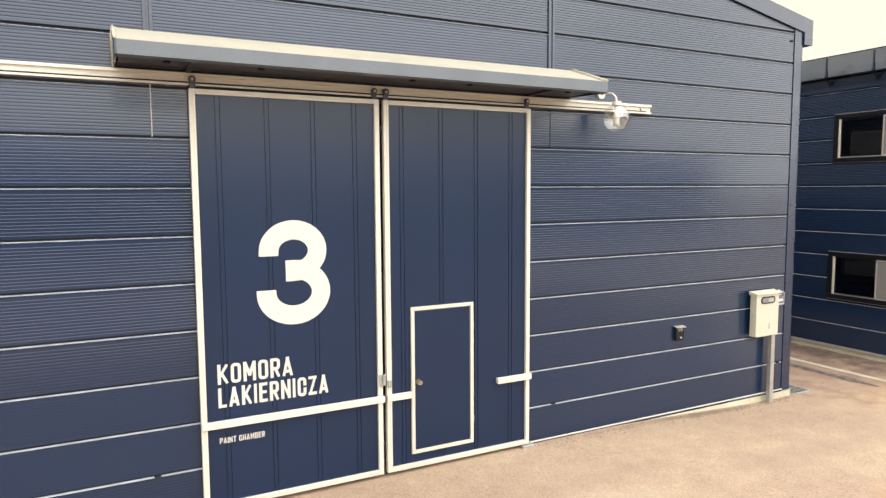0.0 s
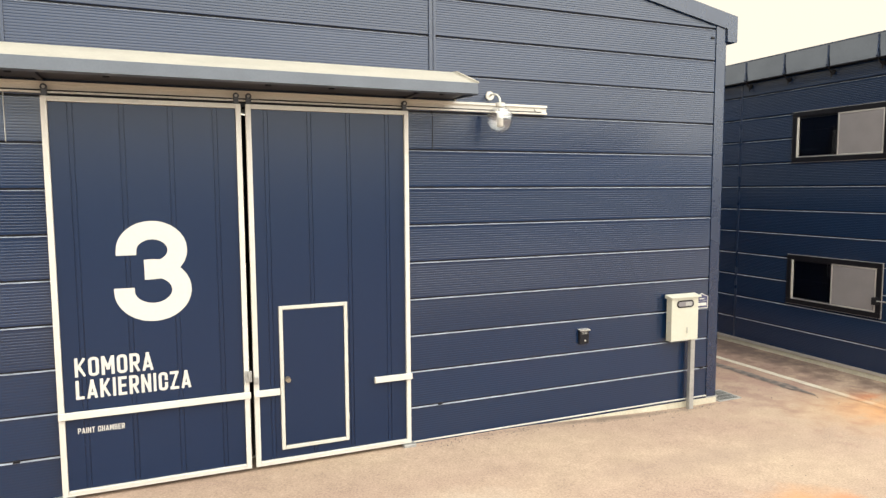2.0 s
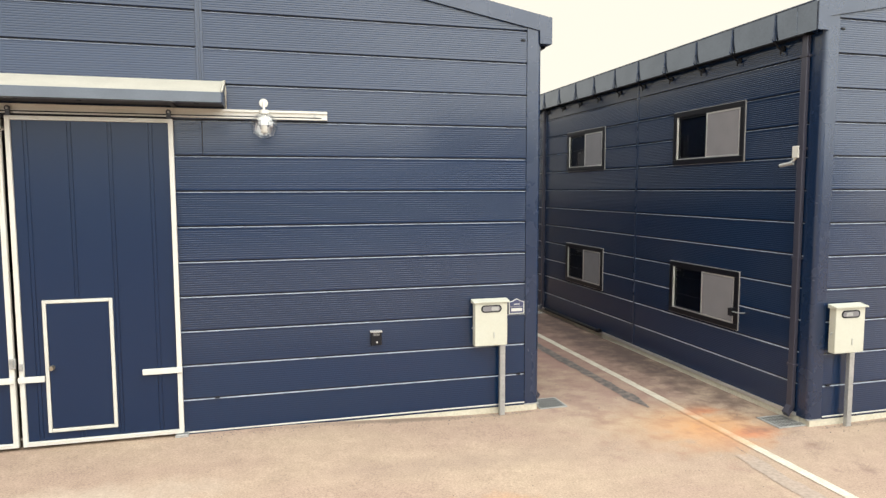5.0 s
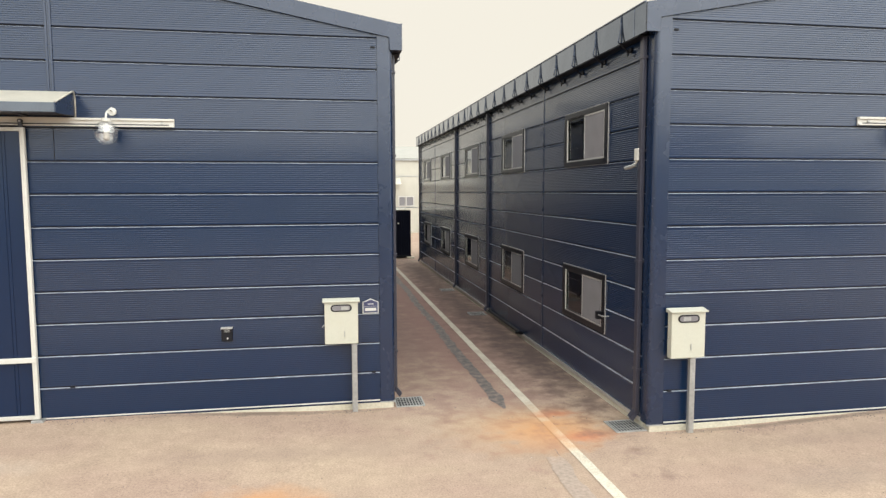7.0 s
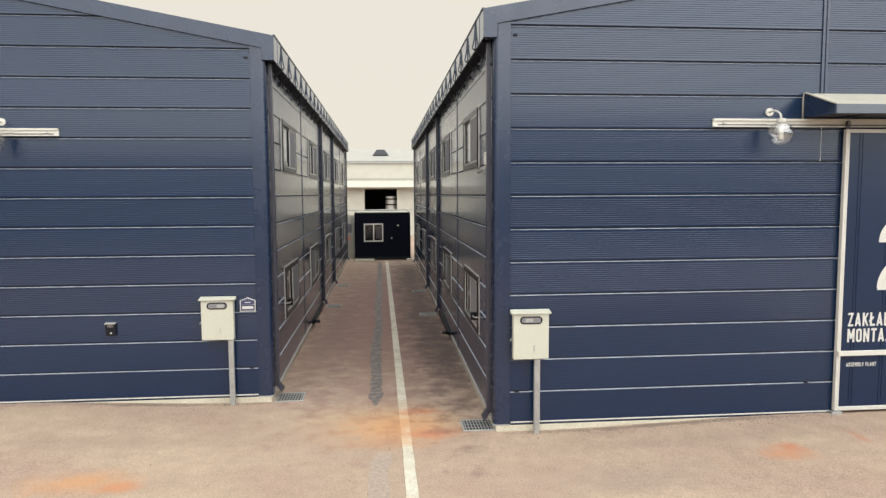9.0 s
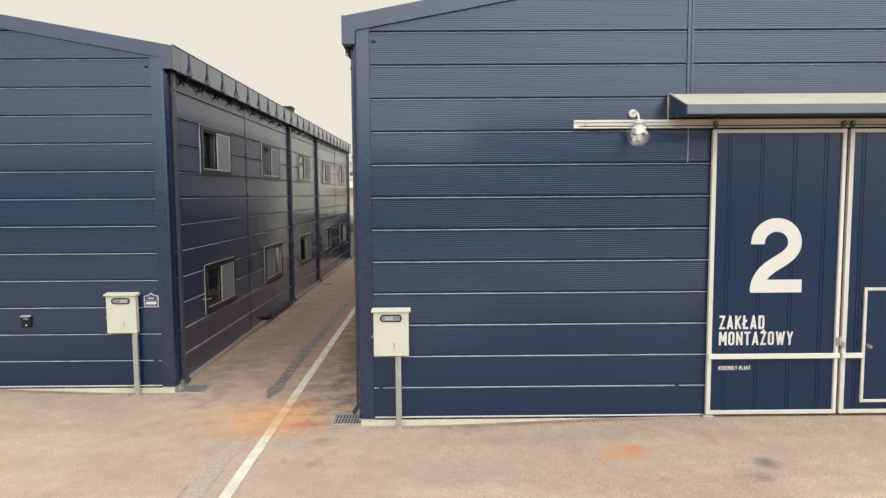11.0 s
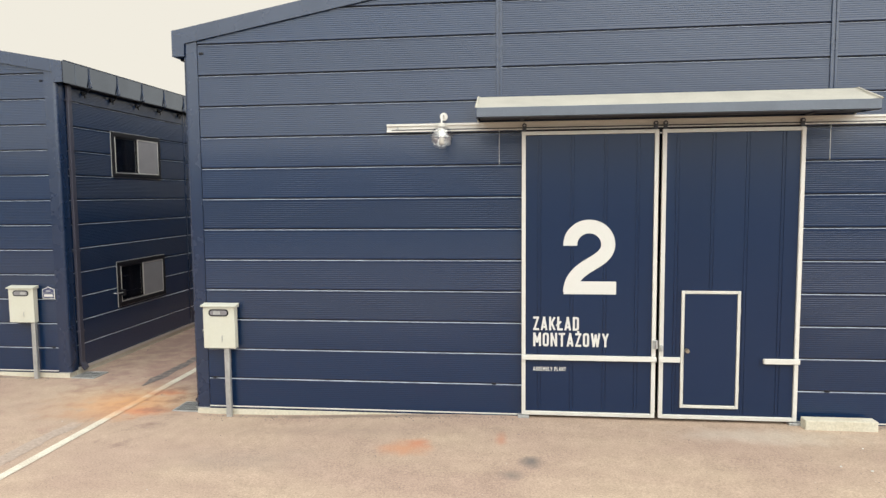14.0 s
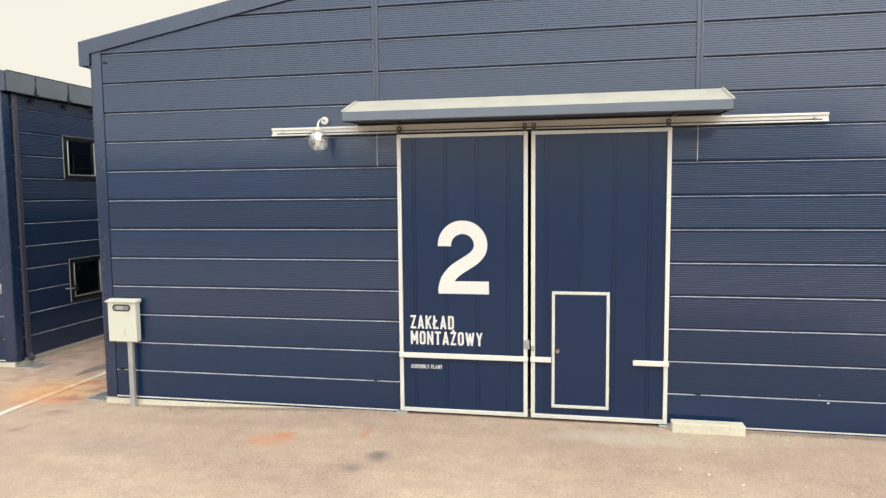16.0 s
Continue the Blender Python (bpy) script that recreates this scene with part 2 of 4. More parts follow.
def ground_material():
    """Dusty, pinkish-tan paving: broad drifts of pale dust, worn blotches, coarse aggregate with dark and pale specks."""
    m = material("dusty_paving", (0.350, 0.252, 0.194), 0.85, spec=0.25, stain=0.45, stain_scale=0.45,
                 stain_colour=(0.282, 0.193, 0.151), bump=0.35, bump_scale=38)
    n, l = m.node_tree.nodes, m.node_tree.links
    b = n["Principled BSDF"]
    col = b.inputs["Base Color"].links[0].from_socket
    geo = n.new("ShaderNodeNewGeometry")

    def noise_at(scale, detail, rough, stretch=(1, 1, 1), turn=0):
        mp = n.new("ShaderNodeMapping")
        mp.inputs["Scale"].default_value, mp.inputs["Rotation"].default_value = stretch, (0, 0, radians(turn))
        l.new(geo.outputs["Position"], mp.inputs[0])
        t = n.new("ShaderNodeTexNoise")
        t.inputs["Scale"].default_value, t.inputs["Detail"].default_value, t.inputs["Roughness"].default_value = scale, detail, rough
        l.new(mp.outputs[0], t.inputs["Vector"])
        return t.outputs[0]

    def mapped(src, *v):
        r = n.new("ShaderNodeMapRange")
        for i, q in enumerate(v):
            r.inputs[i + 1].default_value = q
        l.new(src, r.inputs[0])
        return r.outputs[0]

    def over(base, fac, c):
        x = n.new("ShaderNodeMix")
        x.data_type = "RGBA"
        l.new(fac, x.inputs[0])
        l.new(base, x.inputs[6])
        x.inputs[7].default_value = (*c, 1)
        return x.outputs[2]

    def scaled(base, fac):
        x = n.new("ShaderNodeVectorMath")
        x.operation = "SCALE"
        l.new(base, x.inputs[0])
        l.new(fac, x.inputs["Scale"])
        return x.outputs[0]

    col = over(col, mapped(noise_at(0.75, 6, 0.55, (0.55, 1.0, 1), 8), 0.38, 0.70, 0.0, 0.6), (0.435, 0.338, 0.238))
    col = scaled(col, mapped(noise_at(3.1, 10, 0.72), 0.32, 0.68, 0.89, 1.10))
    col = scaled(col, mapped(noise_at(38, 4, 0.7), 0.3, 0.7, 0.74, 1.26))
    # specks
    for scale, seed, size, strength, c in ((14, 0.0, 0.13, 0.6, (0.15, 0.11, 0.09)), (6, 7.0, 0.075, 0.7, (0.60, 0.54, 0.44)), (30, 3.0, 0.2, 0.5, (0.19, 0.14, 0.115))):
        vo = n.new("ShaderNodeTexVoronoi")
        vo.inputs["Scale"].default_value = scale
        mp = n.new("ShaderNodeMapping")
        mp.inputs["Location"].default_value = (seed, seed, 0)
        mp.inputs["Scale"].default_value = (1, 1, 0)
        l.new(geo.outputs["Position"], mp.inputs[0])
        l.new(mp.outputs[0], vo.inputs["Vector"])
        rare = mapped(noise_at(1.3, 3, 0.6), 0.42, 0.7, 0.0, 1.0)
        near = mapped(vo.outputs["Distance"], size * 0.6, size, strength, 0.0)
        both_ = n.new("ShaderNodeMath")
        both_.operation = "MULTIPLY"
        l.new(rare, both_.inputs[0])
        l.new(near, both_.inputs[1])
        col = over(col, both_.outputs[0], c)
    l.new(col, b.inputs["Base Color"])
    # the stains, with the alley's shade painted in among them
    spotted(m, STAINS_AND_SHADE)
    return m


m_ground = ground_material()
spotted(m_line, RUST)
spotted(m_patch, RUST[:2])

# ---- mesh helpers ----


def box(bm, x0, x1, y0, y1, z0, z1, bevel=0.0):
    """An axis-aligned box, with its edges rounded by bevel."""
    vs = [bm.verts.new(p) for p in ((x0, y0, z0), (x1, y0, z0), (x1, y1, z0), (x0, y1, z0),
                                    (x0, y0, z1), (x1, y0, z1), (x1, y1, z1), (x0, y1, z1))]
    fs = [bm.faces.new([vs[i] for i in q]) for q in
          ((3, 2, 1, 0), (4, 5, 6, 7), (0, 1, 5, 4), (1, 2, 6, 5), (2, 3, 7, 6), (3, 0, 4, 7))]
    if bevel:
        bmesh.ops.bevel(bm, geom=list({e for f in fs for e in f.edges}), offset=bevel, segments=2, profile=0.5, affect="EDGES")
    return bm


def prism(bm, outline, y0, y1, axis="y"):
    """An outline of (u, z) points pushed from y0 to y1 along the axis."""
    put = (lambda u, v, z: (u, v, z)) if axis == "y" else (lambda u, v, z: (v, u, z))
    a = [bm.verts.new(put(u, y0, z)) for u, z in outline]
    c = [bm.verts.new(put(u, y1, z)) for u, z in outline]
    k = len(outline)
    bm.faces.new(a)
    bm.faces.new(c[::-1])
    for i in range(k):
        bm.faces.new((a[i], c[i], c[(i + 1) % k], a[(i + 1) % k]))
    bmesh.ops.recalc_face_normals(bm, faces=bm.faces)
    return bm


def tube(bm, pts, r, sides=12):
    """A round bar through the points."""
    rings = []
    pts = [Vector(p) for p in pts]
    for i, p in enumerate(pts):
        d = (pts[min(i + 1, len(pts) - 1)] - pts[max(i - 1, 0)]).normalized()
        u = d.orthogonal().normalized() if abs(d.z) > 0.99 else d.cross(Vector((0, 0, 1))).normalized()
        v = d.cross(u)
        rings.append([bm.verts.new(p + r * (math.cos(a) * u + math.sin(a) * v)) for a in
                      [2 * math.pi * k / sides for k in range(sides)]])
    for a, c in zip(rings, rings[1:]):
        # turn each ring so that the seams do not twist
        s = min(range(sides), key=lambda q: (a[0].co - c[q].co).length)
        c[:] = c[s:] + c[:s]
        if (a[1].co - c[1].co).length > (a[1].co - c[-1].co).length:
            c[:] = [c[0]] + c[:0:-1]
        for k in range(sides):
            bm.faces.new((a[k], a[(k + 1) % sides], c[(k + 1) % sides], c[k]))
    bm.faces.new(rings[0])
    bm.faces.new(rings[-1])
    bmesh.ops.recalc_face_normals(bm, faces=bm.faces)
    return bm


def B():
    return bmesh.new()


def mesh_of(name, bm, mat, smooth=False):
    me = bpy.data.meshes.new(name)
    bm.to_mesh(me)
    bm.free()
    me.materials.append(mat)
    if smooth:
        for p in me.polygons:
            p.use_smooth = True
    return me


def part(name, bm, mat, parent, label="", smooth=False, at=None):
    ob = new(name, mesh_of(name, bm, mat, smooth))
    ob.parent = parent
    if at is not None:
        ob.matrix_local = at
    if label:
        tagged(ob, label)
    return ob


def shared(name, me, parent, at):
    ob = new(name, me)
    ob.parent = parent
    ob.matrix_local = at
    return ob


def thing(name, at, label, category, group="", kind=""):
    ob = new(name)
    ob.matrix_world = at
    ob.empty_display_size = 0.2
    return tagged(ob, label, category, group, kind)


def solid(name, bm, mat, label, category, kind="", smooth=False):
    ob = new(name, mesh_of(name, bm, mat, smooth))
    return tagged(ob, label, category, "", kind)


# ---- ground ----


def smooth01(a, b, x):
    t = min(1.0, max(0.0, (x - a) / (b - a)))
    return t * t * (3 - 2 * t)


def ground_z(x, y):
    """Level in the alley, rising a hand's width as an apron to each gate."""
    left = smooth01(10.2, 6.4, x) if x < 10.2 else 0.0
    right = smooth01(15.0, 19.3, x) if x > 15.0 else 0.0
    return 0.115 * (left * smooth01(2.5, 7.0, y) + right * smooth01(1.0, 5.0, y))


def lines(lo, hi, step, far):
    v = [lo + step * i for i in range(int(round((hi - lo) / step)) + 1)]
    return [-far, -120, -45] + v + [hi + 20, 140, far]


gx, gy = lines(-12, 36, 0.5, 900), lines(-14, 46, 0.5, 900)
gv = [(x, y, ground_z(x, y) + 0.006 * noise.noise((x * 0.7, y * 0.7, 3))) for y in gy for x in gx]
nx = len(gx)
gf = [(j * nx + i, j * nx + i + 1, (j + 1) * nx + i + 1, (j + 1) * nx + i) for j in range(len(gy) - 1) for i in range(nx - 1)]
gm = bpy.data.meshes.new("ground")
gm.from_pydata(gv, [], gf)
gm.materials.append(m_ground)
for p in gm.polygons:
    p.use_smooth = True
ground = tagged(new("ground", gm), "dusty pinkish-tan paved yard with rust stains", "ground", "", "structure")


def strip(name, x_of, y0, y1, half, mat, lift, ragged, label):
    bm = B()
    prev, y, k = None, y0, 0
    while y <= y1 + 1e-6:
        x = x_of(y)
        a = half * (1 + ragged * (noise.noise((y * 2.3, 1.7, 0)) + 0.6 * noise.noise((y * 7.1, 1.7, 0))))
        c = half * (1 + ragged * (noise.noise((y * 2.3, 9.1, 0)) + 0.6 * noise.noise((y * 7.1, 9.1, 0))))
        fade = min(1.0, 0.15 + (y - y0) / 0.6) if ragged > 0.3 else 1.0
        a, c = a * fade, c * fade
        z = lift + ground_z(x, y) + 0.006 * noise.noise((x * 0.7, y * 0.7, 3))
        pair = (bm.verts.new((x - a, y, z)), bm.verts.new((x + c, y, z)))
        if prev:
            bm.faces.new((prev[0], prev[1], pair[1], pair[0]))
        prev, y = pair, y + 0.06
    return solid(name, bm, mat, label, "marking", "structure")


strip("road_line", lambda y: 13.003 - 0.0050 * y, -9, 32.5, 0.076, m_line, 0.008, 0.08, "worn white painted line along the alley paving")
strip("tar_seam", lambda y: 12.48 + 0.02 * math.sin(y), 7.0, 32, 0.11, m_tar, 0.006, 0.5, "ragged dark tar-filled seam in the paving")
strip("tar_seam", lambda y: 12.60 + 0.03 * math.sin(y * 1.3), -4, 4.9, 0.13, m_patch, 0.006, 0.35, "faded grey patched seam in the paving")

# ---- plain unseen wall, added behind the camera to darken what the facades reflect ----
bm = B()
# the taller stretch deepens the reflection in gate 2
prism(bm, [(-70, -0.2), (52, -0.2), (52, 6.8), (40, 6.8), (40, 8.8), (18, 8.8), (18, 6.8), (-70, 6.8)], -30.5, -30.0)
solid("wall_south", bm, material("reflected_grey", (0.055, 0.07, 0.092), 0.8, grain=0.1, stain=0.3), "added unseen blue-grey wall that darkens the facade reflections", "wall", "structure")

# ---- warehouses ----
HALF, LONG = 7.66, 25.0
PITCH, BASE = 0.508, 0.13
EAVE, SLOPE = 6.235, 0.185
GATE_TOP, JAMB, SEAM = 4.66, 2.02, 2.48


def panel_profile(deep):
    """From the panel's foot to its top: a drip edge over the joint, thirteen fine ribs, a ledge stepping back into the joint."""
    p = [(-0.006, 0.0), (-0.006, 0.004), (-0.028, 0.007), (-0.030, 0.013), (-0.030, 0.040)]
    z, rib = 0.040, 0.0325
    for i in range(13):
        p += [(deep - 0.030, z + rib * 0.18), (deep - 0.030, z + rib * 0.36), (-0.030, z + rib * 0.54), (-0.030, z + rib)]
        z += rib
    p += [(-0.034, 0.470), (-0.034, 0.483), (-0.006, 0.494), (-0.006, 0.508)]
    return p


PROFILE, SIDE_PROFILE = panel_profile(0.00105), panel_profile(0.0022)
panel_cache = {}


def panel_bm(length, profile=PROFILE):
    bm = B()
    a = [bm.verts.new((0, y, z)) for y, z in profile]
    c = [bm.verts.new((length, y, z)) for y, z in profile]
    k = len(profile)
    for i in range(k - 1):
        f = bm.faces.new((a[i], c[i], c[i + 1], a[i + 1]))
        # the upper edge in its pale highlight colour, and the black faces in the joint
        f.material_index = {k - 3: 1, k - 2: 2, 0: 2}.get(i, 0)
    return bm


def panel_mesh(length, side=False):
    key = (round(length, 3), side)
    if key not in panel_cache:
        panel_cache[key] = mesh_of("panel", panel_bm(length, SIDE_PROFILE if side else PROFILE), m_panel)
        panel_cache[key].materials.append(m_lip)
        panel_cache[key].materials.append(m_black)
    return panel_cache[key]


def window_unit(house, at, screen_first, catch):
    """A sliding window: black frame with pale edging, dark glass and a screened leaf. Local x along the wall, outward -y."""
    w, h = 2.06, 1.04
    bm = B()
    f = 0.10
    for x0, x1, z0, z1 in ((0, w, 0, f), (0, w, h - f, h), (0, f, f, h - f), (w - f, w, f, h - f)):
        box(bm, x0, x1, -0.066, 0.03, z0, z1, 0.006)
    win = part("window", bm, m_frame, house, "black-framed sliding window with grey insect screen", at=at)
    bm = B()
    e = 0.009
    for x0, x1, z0, z1 in ((-e, w + e, h, h + e), (-e, w + e, -e, 0), (-e, 0, 0, h), (w, w + e, 0, h)):
        box(bm, x0, x1, -0.044, -0.028, z0, z1)
    part("edging", bm, m_silver, win, "pale sealed edge")
    a, c = (1.03, 1.07)
    gx0, gx1, sx0, sx1 = (f, c, a, w - f) if not screen_first else (a, w - f, f, c)
    # glazed leaf
    bm = B()
    t = 0.035
    for x0, x1, z0, z1 in ((gx0, gx1, f, f + t), (gx0, gx1, h - f - t, h - f), (gx0, gx0 + t, f + t, h - f - t), (gx1 - t, gx1, f + t, h - f - t)):
        box(bm, x0, x1, -0.035, 0.0, z0, z1)
    part("sash", bm, m_frame, win)
    bm = B()
    box(bm, gx0 + t, gx1 - t, -0.02, -0.014, f + t, h - f - t)
    part("pane", bm, m_glass, win, "dark window glass")
    bm = B()
    box(bm, gx0 + 0.004 if not screen_first else gx1 - 0.05, gx0 + 0.05 if not screen_first else gx1 - 0.004, -0.05, -0.037, f + 0.004, h - f - 0.004)
    part("track_guide", bm, m_white, win, "white sash guide")
    bm = B()
    box(bm, gx0 + 0.06, gx1, -0.05, -0.037, f + 0.003, f + 0.02)
    part("sill_track", bm, m_silver, win)
    # screened leaf
    bm = B()
    s = 0.03
    for x0, x1, z0, z1 in ((sx0, sx1, f, f + s), (sx0, sx1, h - f - s, h - f), (sx0, sx0 + s, f + s, h - f - s), (sx1 - s, sx1, f + s, h - f - s)):
        box(bm, x0, x1, -0.060, -0.04, z0, z1, 0.003)
    part("screen_frame", bm, m_silver, win)
    bm = B()
    box(bm, sx0 + s, sx1 - s, -0.054, -0.048, f + s, h - f - s)
    part("screen", bm, m_screen, win, "grey insect mesh")
    # dark sheet behind the panes, standing in for the unlit room
    bm = B()
    box(bm, 0.002, w - 0.002, 0.05, 0.07, 0.002, h - 0.002)
    part("blind", bm, m_cont, win)
    if catch is not None:
        # catch: -1 where the lock sits by local x = 0, 1 where it sits at the far end
        xe = 0.06 if catch < 0 else w - 0.06
        bm = B()
        box(bm, xe - 0.045, xe + 0.045, -0.18, -0.067, 0.26, 0.40, 0.012)
        part("lock_box", bm, m_black, win, "black lock box")
        bm = B()
        tube(bm, [(xe + catch * 0.22, -0.034, 0.34), (xe + catch * 0.2, -0.14, 0.34), (xe, -0.15, 0.34)], 0.012, 8)
        part("rod", bm, m_steel, win, "thin steel rod")


def side_wall(house, s, detailed, first_window):
    """The long wall at local x = s * HALF."""
    bm = B()
    x0, x1 = sorted((s * HALF, s * (HALF - 0.12)))
    starts = [first_window + 4.91 * i for i in range(5)]
    if not detailed:
        box(bm, x0, x1, 0.12, LONG, 0.06, EAVE + 0.1)
        part("wall", bm, m_panel, house)
        return
    # piers and bands round the window openings
    ys = [0.12] + [v for a in starts for v in (a, a + 2.06)] + [LONG]
    for a, c in zip(ys[::2], ys[1::2]):
        box(bm, x0, x1, a, c, 0.06, EAVE + 0.1)
    for a in starts:
        for z0, z1 in ((0.06, 1.19), (2.23, 4.18), (5.22, EAVE + 0.1)):
            box(bm, x0, x1, a, a + 2.06, z0, z1)
    wall = part("wall", bm, m_panel, house)

    def at(y, z):
        return pose(s * HALF, y, z, 0, 0, 90 * s)

    bays = [(0.02, 5.04)] + [(5.1 + 5.0 * i, 10.06 + 5.0 * i if i < 3 else LONG) for i in range(4)]
    for y0, y1 in bays:
        for k in range(12):
            z0 = BASE + PITCH * k
            z1 = z0 + PITCH
            cuts = [(y0, y1)]
            for a in starts:
                for b0, b1 in ((1.19, 2.23), (4.18, 5.22)):
                    if z1 > b0 + 0.12 and z0 < b1 - 0.12 and a < y1 and a + 2.06 > y0:
                        cuts = [q for lo, hi in cuts for q in ((lo, min(hi, a)), (max(lo, a + 2.06), hi)) if q[1] - q[0] > 0.05]
            for lo, hi in cuts:
                shared("panel", panel_mesh(hi - lo, True), wall, at(lo if s > 0 else hi, z0))
    for i, y in enumerate([5.07 + 5.0 * q for q in range(4)]):
        bm = B()
        xa, xb = sorted((s * HALF, s * (HALF + 0.04)))
        box(bm, xa, xb, y - 0.03, y + 0.03, BASE, EAVE - 0.1, 0.006)
        part("joint_cover", bm, m_trim, house)
    for i, a in enumerate(starts):
        for storey, z in enumerate((1.19, 4.18)):
            # the near end of the wall is at small y: local x runs to +y for s > 0 and to -y for s < 0
            swap = (s > 0 and storey == 0 and i % 2 == 1)
            first = (s < 0) != swap
            first = (not first) if s < 0 else swap
            catch = -s if (storey == 0 and i == 0) else None
            window_unit(house, pose(s * HALF, a if s > 0 else a + 2.06, z, 0, 0, 90 * s), first, catch)
    # gutter box, its stays and brackets
    bm = B()
    g0, g1 = s * HALF, s * (HALF + 0.205)
    out = [(g1, 6.03), (g1, 6.452), (s * (HALF + 0.185), 6.452), (s * (HALF + 0.185), 6.05), (g0, 6.05), (g0, 6.03)]
    prism(bm, out, -0.035, LONG)
    gutter = part("gutter", bm, m_gutter, house, "glossy navy box gutter")
    # black sheet that puts in the shadow below the gutter
    bm = B()
    xa, xb = sorted((s * (HALF + 0.004), s * (HALF + 0.2)))
    box(bm, xa, xb, 0.2, LONG, 6.012, 6.029)
    part("gutter_underside", bm, m_black, gutter, "black sheet for the shade under the gutter")
    bm = B()
    xa, xb = sorted((s * (HALF + 0.18), s * (HALF + 0.217)))
    box(bm, xa, xb, 0.0, LONG, 6.455, 6.475)
    part("rim", bm, m_trim, gutter, "dark rim along the gutter")
    for y in (0.36, 12.4):
        bm = B()
        box(bm, *sorted((g1 + s * 0.0008, g1 + s * 0.006)), y - 0.02, y + 0.02, 6.035, 6.45, 0.002)
        part("seam", bm, m_gutter, gutter)
    for i in range(25):
        y = 0.79 + 1.005 * i
        if y > LONG - 0.3:
            break
        bm = B()
        xr, xo = g1 + s * 0.004, g1 + s * 0.05
        tube(bm, [(xr, y, 6.44), (g1 + s * 0.022, y, 6.2), (xo, y, 6.06), (xo, y, 6.035), (xr, y, 6.03)], 0.012, 6)
        box(bm, *sorted((g1 + s * 0.001, g1 + s * 0.012)), y - 0.016, y + 0.016, 6.04, 6.44)
        part("stay", bm, m_trim, gutter)
        bm = B()
        tube(bm, [(g1 + s * 0.03, y, 6.035), (g1 - s * 0.02, y, 5.985), (s * (HALF + 0.12), y, 5.925), (s * (HALF + 0.06), y, 5.885), (s * (HALF + 0.03), y, 5.90)], 0.013, 6)
        tube(bm, [(s * (HALF + 0.09), y, 5.93), (s * (HALF + 0.09), y, 5.83)], 0.015, 6)
        tube(bm, [(s * (HALF + 0.03), y, 5.925), (s * (HALF + 0.055), y, 5.925)], 0.045, 10)
        part("bracket", bm, m_black, gutter)
    # downpipes
    for y in (0.28, 10.12, 15.1, LONG - 0.25):
        bm = B()
        xm = s * (HALF + 0.075)
        xa, xb = sorted((xm - 0.034, xm + 0.034))
        box(bm, xa, xb, y - 0.055, y + 0.055, 0.22, 6.04, 0.01)
        prism(bm, [(xm - s * 0.034, 0.235), (xm + s * 0.034, 0.26), (xm + s * 0.115, 0.15), (xm + s * 0.07, 0.085)], y - 0.055, y + 0.055)
        pipe = part("downpipe", bm, m_pipe, house, "dark rectangular downpipe")
        for z in (0.9, 2.6, 4.3, 5.7):
            bm = B()
            xa, xb = sorted((s * (HALF + 0.0), xm + s * 0.042))
            box(bm, xa, xb, y - 0.075, y + 0.075, z, z + 0.035)
            part("clamp", bm, m_pipe, pipe)
    # drain conduit along the foot of the wall
    bm = B()
    xq = s * (HALF + 0.06)
    tube(bm, [(xq, 9.9, 0.14), (xq, 6.65, 0.14), (xq, 6.52, 0.17), (xq + s * 0.1, 6.42, 0.22), (xq + s * 0.2, 6.38, 0.23)], 0.042, 10)
    part("conduit", bm, m_black, house, "black conduit along the wall foot", smooth=True)


